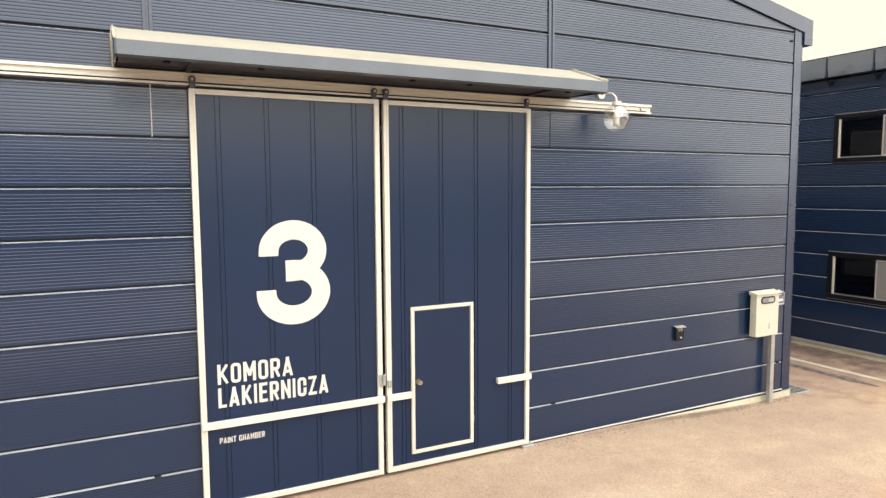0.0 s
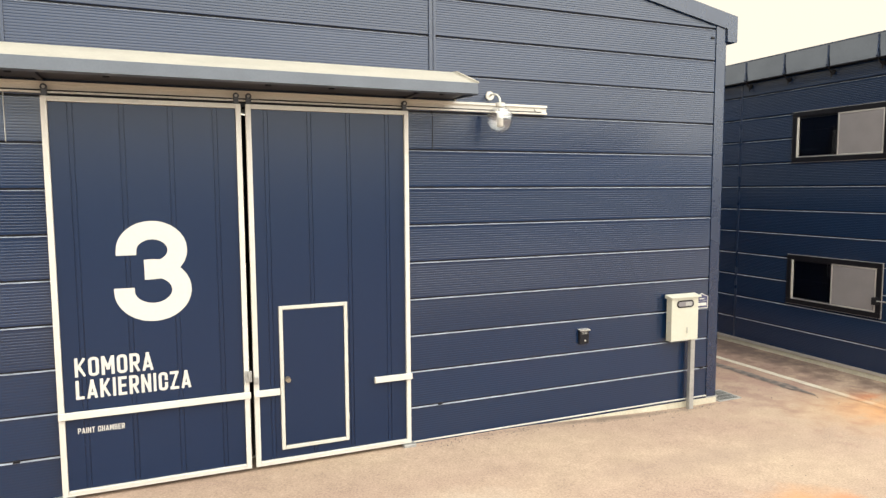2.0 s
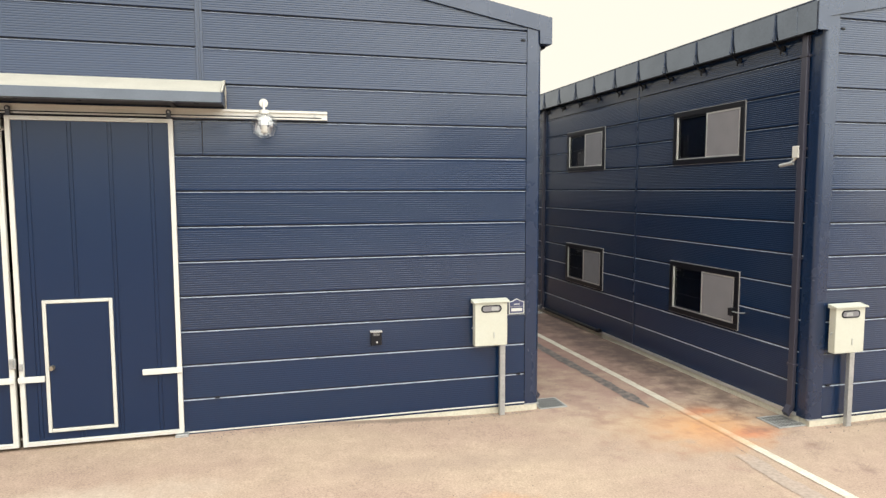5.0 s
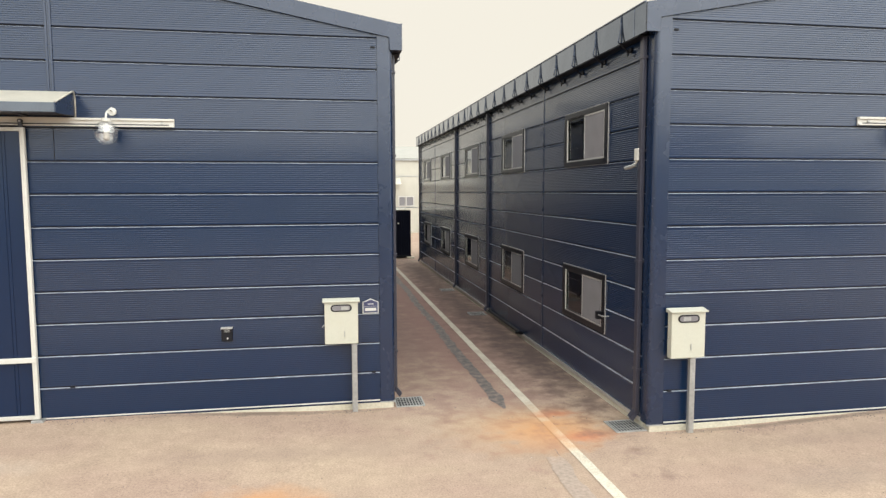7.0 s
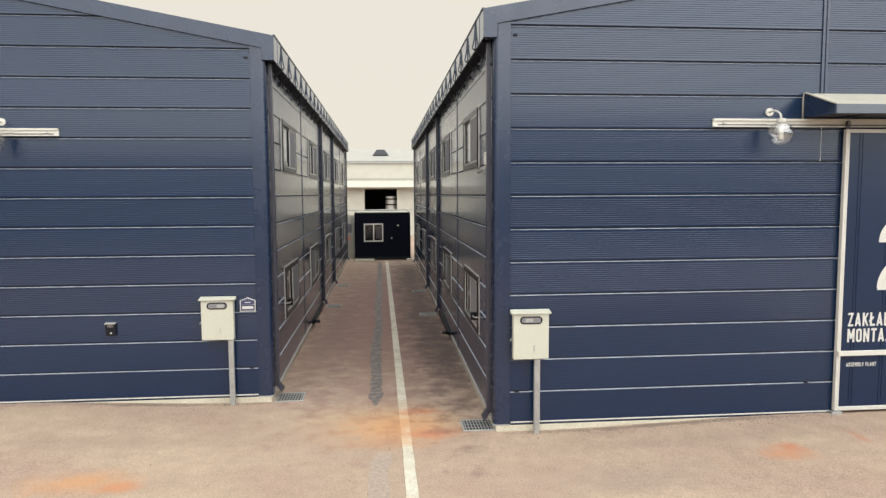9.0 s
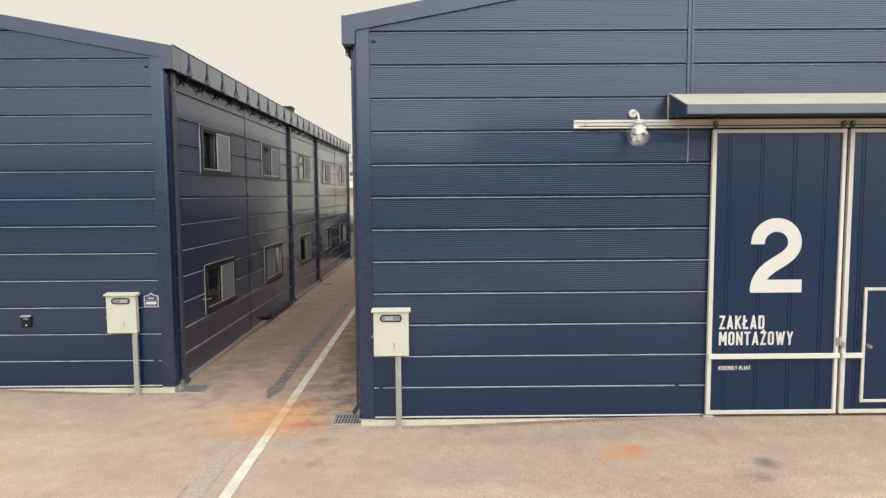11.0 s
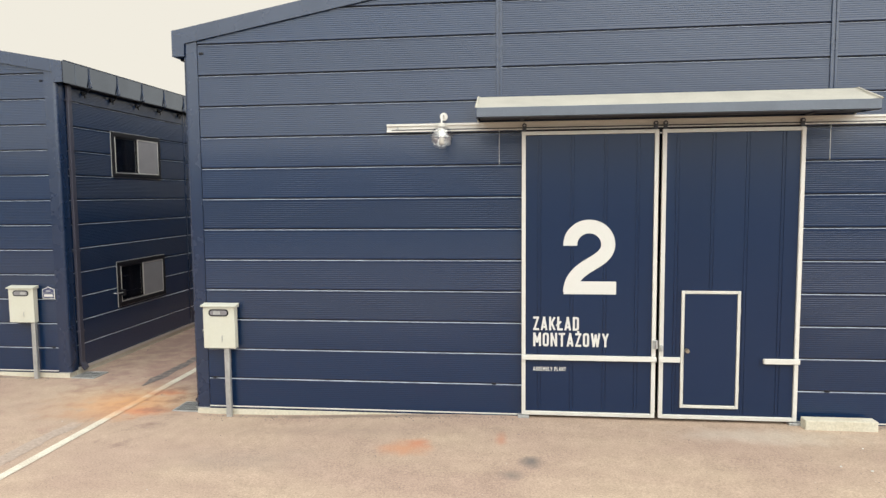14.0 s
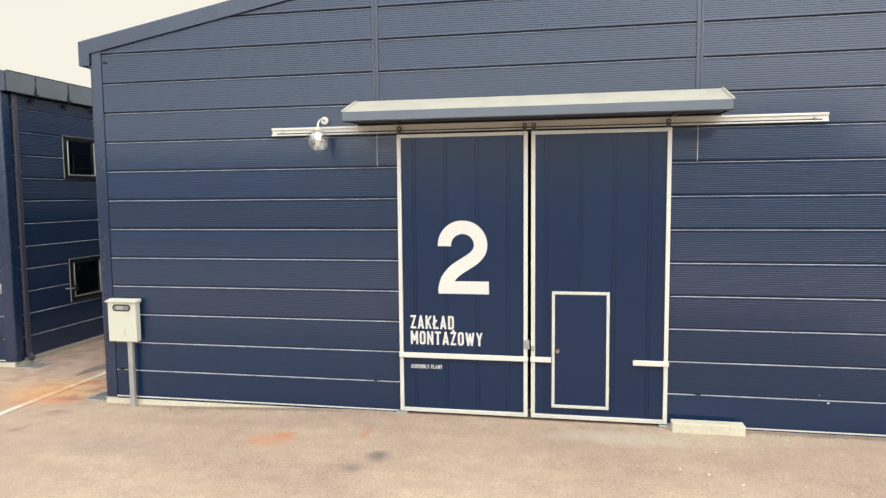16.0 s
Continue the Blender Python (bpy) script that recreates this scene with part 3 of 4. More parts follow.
def warehouse(cx, y0, seen, label):
    house = thing("warehouse", pose(cx, y0, 0), label, "building", "warehouses")
    # front wall with the gate opening
    bm = B()
    ridge = EAVE + SLOPE * HALF
    box(bm, -HALF, -JAMB, 0, 0.12, 0.06, GATE_TOP)
    box(bm, JAMB, HALF, 0, 0.12, 0.06, GATE_TOP)
    prism(bm, [(-HALF, GATE_TOP), (HALF, GATE_TOP), (HALF, EAVE + 0.1), (0, ridge + 0.1), (-HALF, EAVE + 0.1)], 0, 0.12)
    wall = part("wall", bm, m_panel, house)
    inner = HALF - 0.215
    for k in range(16):
        z0 = BASE + PITCH * k
        if z0 + PITCH <= GATE_TOP - 0.4:
            spans = [(-inner, -JAMB), (JAMB, inner)]
        elif k == 8:
            spans = [(-inner, -SEAM - 0.006), (-SEAM + 0.006, -JAMB), (JAMB, SEAM - 0.006), (SEAM + 0.006, inner)]
        else:
            spans = [(-inner, -SEAM - 0.006), (-SEAM + 0.006, SEAM - 0.006), (SEAM + 0.006, inner)]
        for a, c in spans:
            top = z0 + PITCH
            lowest = EAVE + SLOPE * (HALF - max(abs(a), abs(c)))
            if top <= lowest + 0.02:
                shared("panel", panel_mesh(c - a), wall, pose(a, 0, z0))
                continue
            bm = panel_bm(c - a)
            for v in bm.verts:
                v.co += Vector((a, 0, z0))
            for s in (-1, 1):
                bmesh.ops.bisect_plane(bm, geom=bm.verts[:] + bm.edges[:] + bm.faces[:], plane_co=(s * HALF, 0, EAVE + 0.08),
                                       plane_no=(s * SLOPE, 0, 1), clear_outer=True)
            if bm.faces:
                cut = part("panel", bm, m_panel, wall)
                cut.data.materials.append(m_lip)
                cut.data.materials.append(m_black)
            else:
                bm.free()
    # vertical joint covers over the gate
    for s in (-1, 1):
        bm = B()
        top = EAVE + SLOPE * (HALF - SEAM) + 0.05
        box(bm, s * SEAM - 0.05, s * SEAM - 0.012, -0.05, -0.001, 5.05, top, 0.006)
        box(bm, s * SEAM + 0.012, s * SEAM + 0.05, -0.05, -0.001, 5.05, top, 0.006)
        box(bm, s * SEAM - 0.012, s * SEAM + 0.012, -0.036, -0.001, 5.05, top)
        part("joint_cover", bm, m_trim, house)
        bm = B()
        box(bm, s * SEAM - 0.004, s * SEAM + 0.004, -0.034, -0.001, BASE + PITCH * 8, 4.73)
        part("joint_bead", bm, m_black if s > 0 and seen > 0 else m_steel, house)
        # corner trim: front leaf and side leaf
        bm = B()
        turn = [(s * (HALF - 0.03 + 0.07 * math.sin(a)), 0.028 - 0.07 * math.cos(a)) for a in [radians(15 * q) for q in range(7)]]
        prism(bm, [(s * (HALF - 0.21), -0.042)] + turn + [(s * (HALF + 0.04), 0.19), (s * (HALF + 0.001), 0.19),
                   (s * (HALF + 0.001), 0.028), (s * (HALF - 0.03), -0.001), (s * (HALF - 0.21), -0.001)], 0, 1)
        for v in bm.verts:
            v.co = Vector((v.co.x, v.co.z, 0.11 if v.co.y < 0.5 else EAVE + 0.06))
        bmesh.ops.recalc_face_normals(bm, faces=bm.faces)
        part("corner_trim", bm, m_trim, house)
        bm = B()
        xa, xb = sorted((s * (HALF - 0.215), s * (HALF + 0.046)))
        box(bm, xa, xb, -0.052, -0.0, 0.094, 0.112)
        part("base_plate", bm, m_steel, house, "pale corner base plate")
        # verge board on the gable
        bm = B()
        e = HALF + 0.205
        high = 6.445
        lo = lambda d: EAVE + 0.0 + SLOPE * (d - 0.205)
        hi = lambda d: high + SLOPE * d
        prism(bm, [(s * e, 6.03), (s * e, high), (0, hi(e)), (0, lo(e)), (s * (e - 0.40), lo(0.40)), (s * (e - 0.21), lo(0.205)), (s * (e - 0.205), 6.03)], -0.07, -0.043)
        part("verge_board", bm, m_trim, house)
        # foot flashing, sealing bead, plinth
        x0, x1 = sorted((s * (JAMB + 0.02), s * (HALF - 0.22)))
        bm = B()
        box(bm, x0, x1, -0.05, -0.031, 0.10, BASE + 0.02, 0.003)
        part("foot_flashing", bm, m_trim, house)
        bm = B()
        box(bm, x0, x1, -0.056, -0.0505, BASE + 0.004, BASE + 0.024)
        part("sealing_bead", bm, m_white, house, "pale flashing edge")
        x0, x1 = sorted((s * (JAMB - 0.02), s * (HALF + 0.012)))
        bm = B()
        box(bm, x0, x1, -0.05, 0.15, -0.25, 0.098, 0.006)
        part("plinth", bm, m_plinth, house, "cream concrete plinth")
        bm = B()
        x0, x1 = sorted((s * (HALF - 0.14), s * (HALF + 0.03)))
        box(bm, x0, x1, 0.152, LONG, -0.25, 0.098, 0.006)
        part("plinth", bm, m_plinth, house, "cream concrete plinth")
        bm = B()
        x0, x1 = sorted((s * (HALF + 0.031), s * (HALF + 0.05)))
        box(bm, x0, x1, 0.2, LONG, 0.10, BASE + 0.024)
        part("foot_flashing", bm, m_silver, house, "pale flashing edge")
        # small joint clips
        for x, z in ((s * (HALF - 0.32), BASE + PITCH), (s * (JAMB + 0.55), BASE + PITCH), (s * (HALF - 0.28), EAVE - 0.16)):
            bm = B()
            box(bm, x - 0.035, x + 0.035, -0.045, -0.02, z - 0.02, z + 0.012, 0.006)
            part("clip", bm, m_black, house)
        # roof slope
        bm = B()
        e2 = e - 0.03
        prism(bm, [(s * e2, high + SLOPE * 0.03), (0, hi(e)), (0, hi(e) - 0.06), (s * e2, high - 0.055)], -0.042, LONG + 0.1)
        part("roof", bm, m_roof, house, "navy metal roof slope")
        side_wall(house, s, s == seen, 1.71 if seen > 0 else 1.61)
    bm = B()
    prism(bm, [(-HALF, 0.0), (HALF, 0.0), (HALF, EAVE + 0.1), (0, ridge + 0.1), (-HALF, EAVE + 0.1)], LONG, LONG + 0.12)
    part("wall", bm, m_panel, house)
    bm = B()
    box(bm, -HALF + 0.2, HALF - 0.2, 0.3, LONG - 0.2, 0.125, 0.16)
    part("indoor_floor", bm, m_plinth, house)
    return house


def roof_unit(x, y, z):
    """A small dark fan housing standing on the roof."""
    u = thing("roof_vent_unit", pose(x, y, z), "small black vent housing on the metal roof", "vent")
    bm = B()
    box(bm, -0.42, 0.42, -0.35, 0.35, -0.1, 0.45, 0.02)
    part("housing", bm, m_black, u)
    bm = B()
    box(bm, -0.45, 0.45, -0.38, 0.38, 0.451, 0.48, 0.01)
    part("cap", bm, m_black, u)


W3 = (2.96, 7.49)
W2 = (22.05, 5.57)
warehouse(*W3, 1, "navy ribbed steel-clad warehouse with a gabled roof")
second = warehouse(*W2, -1, "navy ribbed steel-clad warehouse with a gabled roof")
for x, z, w in ((2.78, 0.175, 0.05), (4.40, 0.585, 0.045), (3.95, 0.628, 0.03), (4.28, 0.70, 0.015)):
    bm = B()
    prism(bm, [(x - w * 0.5, z), (x - w * 0.1, z - w * 0.3), (x + w * 0.5, z - w * 0.05), (x + w * 0.2, z + w * 0.35)], -0.0365, -0.031)
    part("paint_fleck", bm, m_letter, second, "small white paint fleck")

roof_unit(W3[0] + HALF - 1.1, W3[1] + 14.2, 6.445 + SLOPE * 1.3)

# ---- sliding gates ----


def stroke(path, width, bm=None):
    """A flat ribbon of even width along a path of (x, z)."""
    bm = bm or B()
    prev = None
    p = [Vector((x, z)) for x, z in path]
    for i, q in enumerate(p):
        d0 = (q - p[max(i - 1, 0)]).normalized() if i else (p[1] - q).normalized()
        d1 = (p[min(i + 1, len(p) - 1)] - q).normalized() if i < len(p) - 1 else d0
        d = (d0 + d1).normalized()
        nrm = Vector((-d.y, d.x)) / max(0.5, d.dot(d1))
        a, c = q + nrm * width / 2, q - nrm * width / 2
        pair = (bm.verts.new((a.x, 0, a.y)), bm.verts.new((c.x, 0, c.y)))
        if prev:
            bm.faces.new((prev[0], pair[0], pair[1], prev[1]))
        prev = pair
    return bm


def arc(cx, cz, rx, rz, a0, a1, n=18):
    return [(cx + rx * math.cos(radians(a0 + (a1 - a0) * i / n)), cz + rz * math.sin(radians(a0 + (a1 - a0) * i / n))) for i in range(n + 1)]


def rounded(pts, r):
    """The polyline with its inner corners turned into short arcs."""
    p = [Vector(q) for q in pts]
    out = [p[0]]
    for a, q, c in zip(p, p[1:], p[2:]):
        k = min(r, (a - q).length * 0.5, (c - q).length * 0.5)
        e, f = q + (a - q).normalized() * k, q + (c - q).normalized() * k
        out += [e.lerp(q, t).lerp(q.lerp(f, t), t) for t in (0.0, 0.25, 0.5, 0.75, 1.0)]
    out.append(p[-1])
    return [q for i, q in enumerate(out) if not i or (q - out[i - 1]).length > 1e-4]


LEFT, RIGHT = [(0, 0), (0, 1)], [(1, 0), (1, 1)]
# letter: width, straight strokes, strokes with rounded corners, on a unit square
LETTERS = {
    "A": (1.1, [[(0, 0), (0.5, 1)], [(0.5, 1), (1, 0)], [(0.15, 0.2), (0.85, 0.2)]], []),
    "B": (1.0, [LEFT], [[(0, 1), (0.95, 1), (0.95, 0.53), (0, 0.53)], [(0, 0.53), (1, 0.53), (1, 0), (0, 0)]]),
    "C": (1.0, [], [[(1, 0.66), (1, 1), (0, 1), (0, 0), (1, 0), (1, 0.34)]]),
    "D": (1.0, [LEFT], [[(0, 1), (1, 1), (1, 0), (0, 0)]]),
    "E": (0.9, [LEFT, [(0, 1), (1, 1)], [(0, 0), (1, 0)], [(0, 0.52), (0.85, 0.52)]], []),
    "H": (1.0, [LEFT, RIGHT, [(0, 0.5), (1, 0.5)]], []),
    "I": (0.3, [[(0.5, 0), (0.5, 1)]], []),
    "K": (1.05, [LEFT, [(0.0, 0.36), (0.95, 1)], [(0.3, 0.56), (1, 0)]], []),
    "L": (0.85, [LEFT, [(0, 0), (1, 0)]], []),
    "M": (1.25, [LEFT, RIGHT, [(0.05, 1), (0.5, 0.32)], [(0.5, 0.32), (0.95, 1)]], []),
    "N": (1.05, [LEFT, RIGHT, [(0, 1), (1, 0)]], []),
    "O": (1.0, [], [[(0, 0.5), (0, 1), (1, 1), (1, 0.5)], [(0, 0.5), (0, 0), (1, 0), (1, 0.5)]]),
    "P": (1.0, [LEFT], [[(0, 1), (1, 1), (1, 0.44), (0, 0.44)]]),
    "R": (1.0, [LEFT, [(0.5, 0.46), (1, 0)]], [[(0, 1), (1, 1), (1, 0.46), (0, 0.46)]]),
    "S": (1.0, [], [[(1, 0.72), (1, 1), (0, 1), (0, 0.56), (1, 0.46), (1, 0), (0, 0), (0, 0.28)]]),
    "T": (1.0, [[(0, 1), (1, 1)], [(0.5, 0), (0.5, 1)]], []),
    "W": (1.5, [[(0, 1), (0.25, 0)], [(0.25, 0), (0.5, 0.9)], [(0.5, 0.9), (0.75, 0)], [(0.75, 0), (1, 1)]], []),
    "Y": (1.05, [[(0, 1), (0.5, 0.45)], [(0.5, 0.45), (1, 1)], [(0.5, 0), (0.5, 0.5)]], []),
    "Z": (0.95, [[(0, 1), (1, 1)], [(1, 1), (0, 0)], [(0, 0), (1, 0)]], []),
    "\u0141": (0.9, [LEFT, [(0, 0), (1, 0)], [(-0.3, 0.36), (0.6, 0.64)]], []),
    "\u017b": (0.95, [[(0, 1), (1, 1)], [(1, 1), (0, 0)], [(0, 0), (1, 0)]], []),
    " ": (0.5, [], []),
}


def text_part(words, x0, x1, z0, z1, y, parent, label):
    """Condensed sign lettering filling the width, each stroke a flat bar standing on the gate's face."""
    h = z1 - z0
    t = 0.155 * h
    gap = 0.115 * h
    unit = ((x1 - x0) - gap * (len(words) - 1)) / sum(LETTERS[c][0] for c in words)
    bm = B()
    x, k = x0, 0
    for c in words:
        wide, straight, turned = LETTERS[c]
        w = wide * unit

        def put(q):
            return (x + t / 2 + q[0] * (w - t), z0 + t / 2 + q[1] * (h - t))
        runs = [[put(q) for q in run] for run in straight] + [rounded([put(q) for q in run], 0.30 * w) for run in turned]
        if c == "\u017b":
            runs.append([(x + w / 2, z1 + 0.06 * h), (x + w / 2, z1 + 0.08 * h)])
        for run in runs:
            p = [Vector(q) for q in run]
            for i, j in ((0, 1), (-1, -2)):
                p[i] = p[i] + (p[i] - p[j]).normalized() * t * 0.5
            k += 1
            top = z1 + 0.2 * h if run[0][1] > z1 else z1
            first = len(bm.verts)
            stroke(p, t, bm)
            bm.verts.ensure_lookup_table()
            for v in list(bm.verts)[first:]:
                lean = 0.25 * w if c == "\u0141" else 0.0
                v.co = (min(max(v.co.x, x - lean), x + w), y - 0.0003 * (k % 4), min(max(v.co.z, z0), top))
        x += w + gap
    part("lettering", bm, m_letter, parent, label)


def bend(a, b, c, d, n):
    """Points along a cubic curve."""
    out = []
    for i in range(n + 1):
        t = i / n
        u = 1 - t
        out.append(tuple(u ** 3 * a[k] + 3 * u * u * t * b[k] + 3 * u * t * t * c[k] + t ** 3 * d[k] for k in (0, 1)))
    return out


def digit(which, x0, z0, y, parent):
    """A bold figure 0.83 wide and 1.18 high."""
    w = 0.215
    if which == "3":
        top = [(0.125, 0.785), (0.125, 0.82)] + arc(0.40, 0.835, 0.275, 0.235, 180, -90, 24)[1:] + [(0.31, 0.60)]
        low = [(0.31, 0.62)] + arc(0.40, 0.365, 0.31, 0.258, 90, -180, 26)[:-1] + [(0.09, 0.372), (0.09, 0.405)]
        bm = stroke(top, w)
        b2 = stroke(low, w)
        me = bpy.data.meshes.new("tmp")
        b2.to_mesh(me)
        b2.free()
        for v in me.vertices:
            v.co.y -= 0.0006
        bm.from_mesh(me)
        bpy.data.meshes.remove(me)
    else:
        path = [(0.115, 0.77), (0.115, 0.79)] + arc(0.408, 0.79, 0.293, 0.283, 180, 0, 22)[1:] + bend((0.701, 0.79), (0.70, 0.46), (0.125, 0.50), (0.113, 0.02), 20)[1:]
        bm = stroke(path, w)
        q = [bm.verts.new((x, -0.0006, z)) for x, z in ((0.006, 0.0), (0.83, 0.0), (0.83, 0.205), (0.15, 0.205))]
        bm.faces.new(q)
    for v in bm.verts:
        v.co = Vector((x0 + v.co.x, y + v.co.y, z0 + v.co.z))
    part("numeral", bm, m_letter, parent, "large white numeral " + which)


def gate_leaf(cx, y0, left, number, line1, line2, small):
    leaf = thing("sliding_gate_leaf", pose(cx, y0, 0), "slate-navy panelled sliding gate leaf framed in white" if left
                 else "slate-navy panelled sliding gate leaf with a wicket door", "gate", "sliding gate leaves")
    x0, x1 = (-2.125, -0.035) if left else (0.02, 2.10)
    z0, z1 = 0.165, 4.69
    f = 0.062
    for a, c, b0, b1 in ((x0, x0 + f, z0, z1), (x1 - f, x1, z0, z1), (x0 + f, x1 - f, z1 - 0.055, z1), (x0 + f, x1 - f, z0, z0 + 0.06)):
        bm = B()
        box(bm, a, c, -0.125, -0.055, b0, b1, 0.005)
        # a proud inner flange along each bar
        if c - a < b1 - b0:
            u = (c - 0.026, c - 0.002) if a < (x0 + x1) / 2 else (a + 0.002, a + 0.026)
            box(bm, u[0], u[1], -0.133, -0.1255, b0 + 0.062, b1 - 0.062, 0.002)
        else:
            u = (b0 + 0.036, b1 - 0.002) if b0 < 2 else (b0 + 0.002, b1 - 0.031)
            box(bm, a, c, -0.133, -0.1255, u[0], u[1], 0.002)
        part("frame_bar", bm, m_white, leaf, "white steel frame bar")
    bm = B()
    box(bm, x0 + f, x1 - f, -0.088, -0.058, z0 + 0.06, z1 - 0.055)
    part("backing", bm, m_gate, leaf)
    seams = [-1.85, -1.34, -0.83, -0.34] if left else [0.25, 0.78, 1.28, 1.80]
    edges = [x0 + f] + seams + [x1 - f]
    for i, (a, c) in enumerate(zip(edges, edges[1:])):
        ga = 0.028 if i else 0.001
        gc = 0.028 if i < len(edges) - 2 else 0.001
        bm = B()
        box(bm, a + ga, c - gc, -0.098, -0.0885, z0 + 0.061, z1 - 0.056, 0.004)
        part("panel", bm, m_gate, leaf)
    for sx in seams:
        bm = B()
        box(bm, sx - 0.020, sx + 0.020, -0.098, -0.0885, z0 + 0.061, z1 - 0.056, 0.003)
        part("joint_strip", bm, m_gate, leaf)
    bars = [(x0 + 0.002, x1 + 0.01)] if left else [(x0 - 0.008, 0.335), (1.58, x1 + 0.01)]
    for a, c in bars:
        bm = B()
        box(bm, a, c, -0.165, -0.126, 1.075, 1.155, 0.006)
        box(bm, max(a, x0 + f) + 0.004, min(c, x1 - f) - 0.004, -0.127, -0.0985, 1.085, 1.145)
        part("cross_bar", bm, m_white, leaf, "white cross bar")
    # hangers on the rail
    for x in (x0 + 0.04, x1 - 0.05):
        bm = B()
        box(bm, x - 0.03, x + 0.03, -0.108, -0.088, z1 - 0.01, 4.79, 0.004)
        tube(bm, [(x, -0.12, 4.785), (x, -0.088, 4.785)], 0.036, 14)
        hanger = part("roller_hanger", bm, m_hang, leaf, "dark grey roller hanger")
        bm = B()
        tube(bm, [(x, -0.134, 4.785), (x, -0.1205, 4.785)], 0.017, 8)
        part("bolt", bm, m_steel, hanger)
    # floor guide
    bm = B()
    gxx = x0 + 0.03 if left else x1 - 0.03
    box(bm, gxx - 0.09, gxx + 0.09, -0.16, -0.03, 0.10, 0.155, 0.008)
    part("floor_guide", bm, m_steel, leaf)
    if left:
        yy = -0.1005
        digit(number, -1.48, 2.13, yy, leaf)
        (t1, a1), (t2, a2), (t3, a3) = line1, line2, small
        text_part(t1, -1.94, a1, 1.545, 1.765, yy, leaf, "white lettering")
        text_part(t2, -1.94, a2, 1.285, 1.505, yy, leaf, "white lettering")
        text_part(t3, -1.94, a3, 0.885, 0.95, yy, leaf, "small white lettering")
        bm = B()
        box(bm, x1 - 0.05, x1 + 0.03, -0.155, -0.126, 1.28, 1.42, 0.006)
        tube(bm, [(x1 - 0.005, -0.165, 1.30), (x1 - 0.005, -0.165, 1.42)], 0.016, 8)
        part("hasp", bm, m_steel, leaf, "steel hasp")
    else:
        bm = B()
        box(bm, x0 + 0.004, x0 + 0.055, -0.15, -0.126, 1.24, 1.34, 0.01)
        part("padlock", bm, m_steel, leaf, "small steel padlock")
        wx0, wx1, wz0, wz1 = 0.345, 1.225, 0.345, 2.20
        bm = B()
        g = 0.046
        for a, c, b0, b1 in ((wx0, wx0 + g, wz0, wz1), (wx1 - g, wx1, wz0, wz1), (wx0 + g, wx1 - g, wz1 - g, wz1), (wx0 + g, wx1 - g, wz0, wz0 + g)):
            box(bm, a, c, -0.135, -0.0985, b0, b1, 0.006)
        door = part("wicket_door", bm, m_beige, leaf, "small navy wicket door in a beige frame")
        bm = B()
        box(bm, wx0 + g + 0.006, wx1 - g - 0.006, -0.122, -0.0985, wz0 + g + 0.006, wz1 - g - 0.006, 0.004)
        part("door_panel", bm, m_gate, door)
        bm = B()
        tube(bm, [(0.435, -0.122, 1.262), (0.435, -0.137, 1.262)], 0.034, 14)
        tube(bm, [(0.435, -0.137, 1.262), (0.435, -0.16, 1.262)], 0.016, 10)
        tube(bm, [(0.435, -0.16, 1.262), (0.435, -0.172, 1.262), (0.435, -0.19, 1.262), (0.435, -0.198, 1.262)], 0.03, 14)
        part("knob", bm, m_brass, door, "worn round door knob")
        for z in (0.62, 1.85):
            bm = B()
            tube(bm, [(wx1 - 0.002, -0.128, z), (wx1 - 0.002, -0.128, z + 0.09)], 0.007, 8)
            part("hinge", bm, m_beige, door)


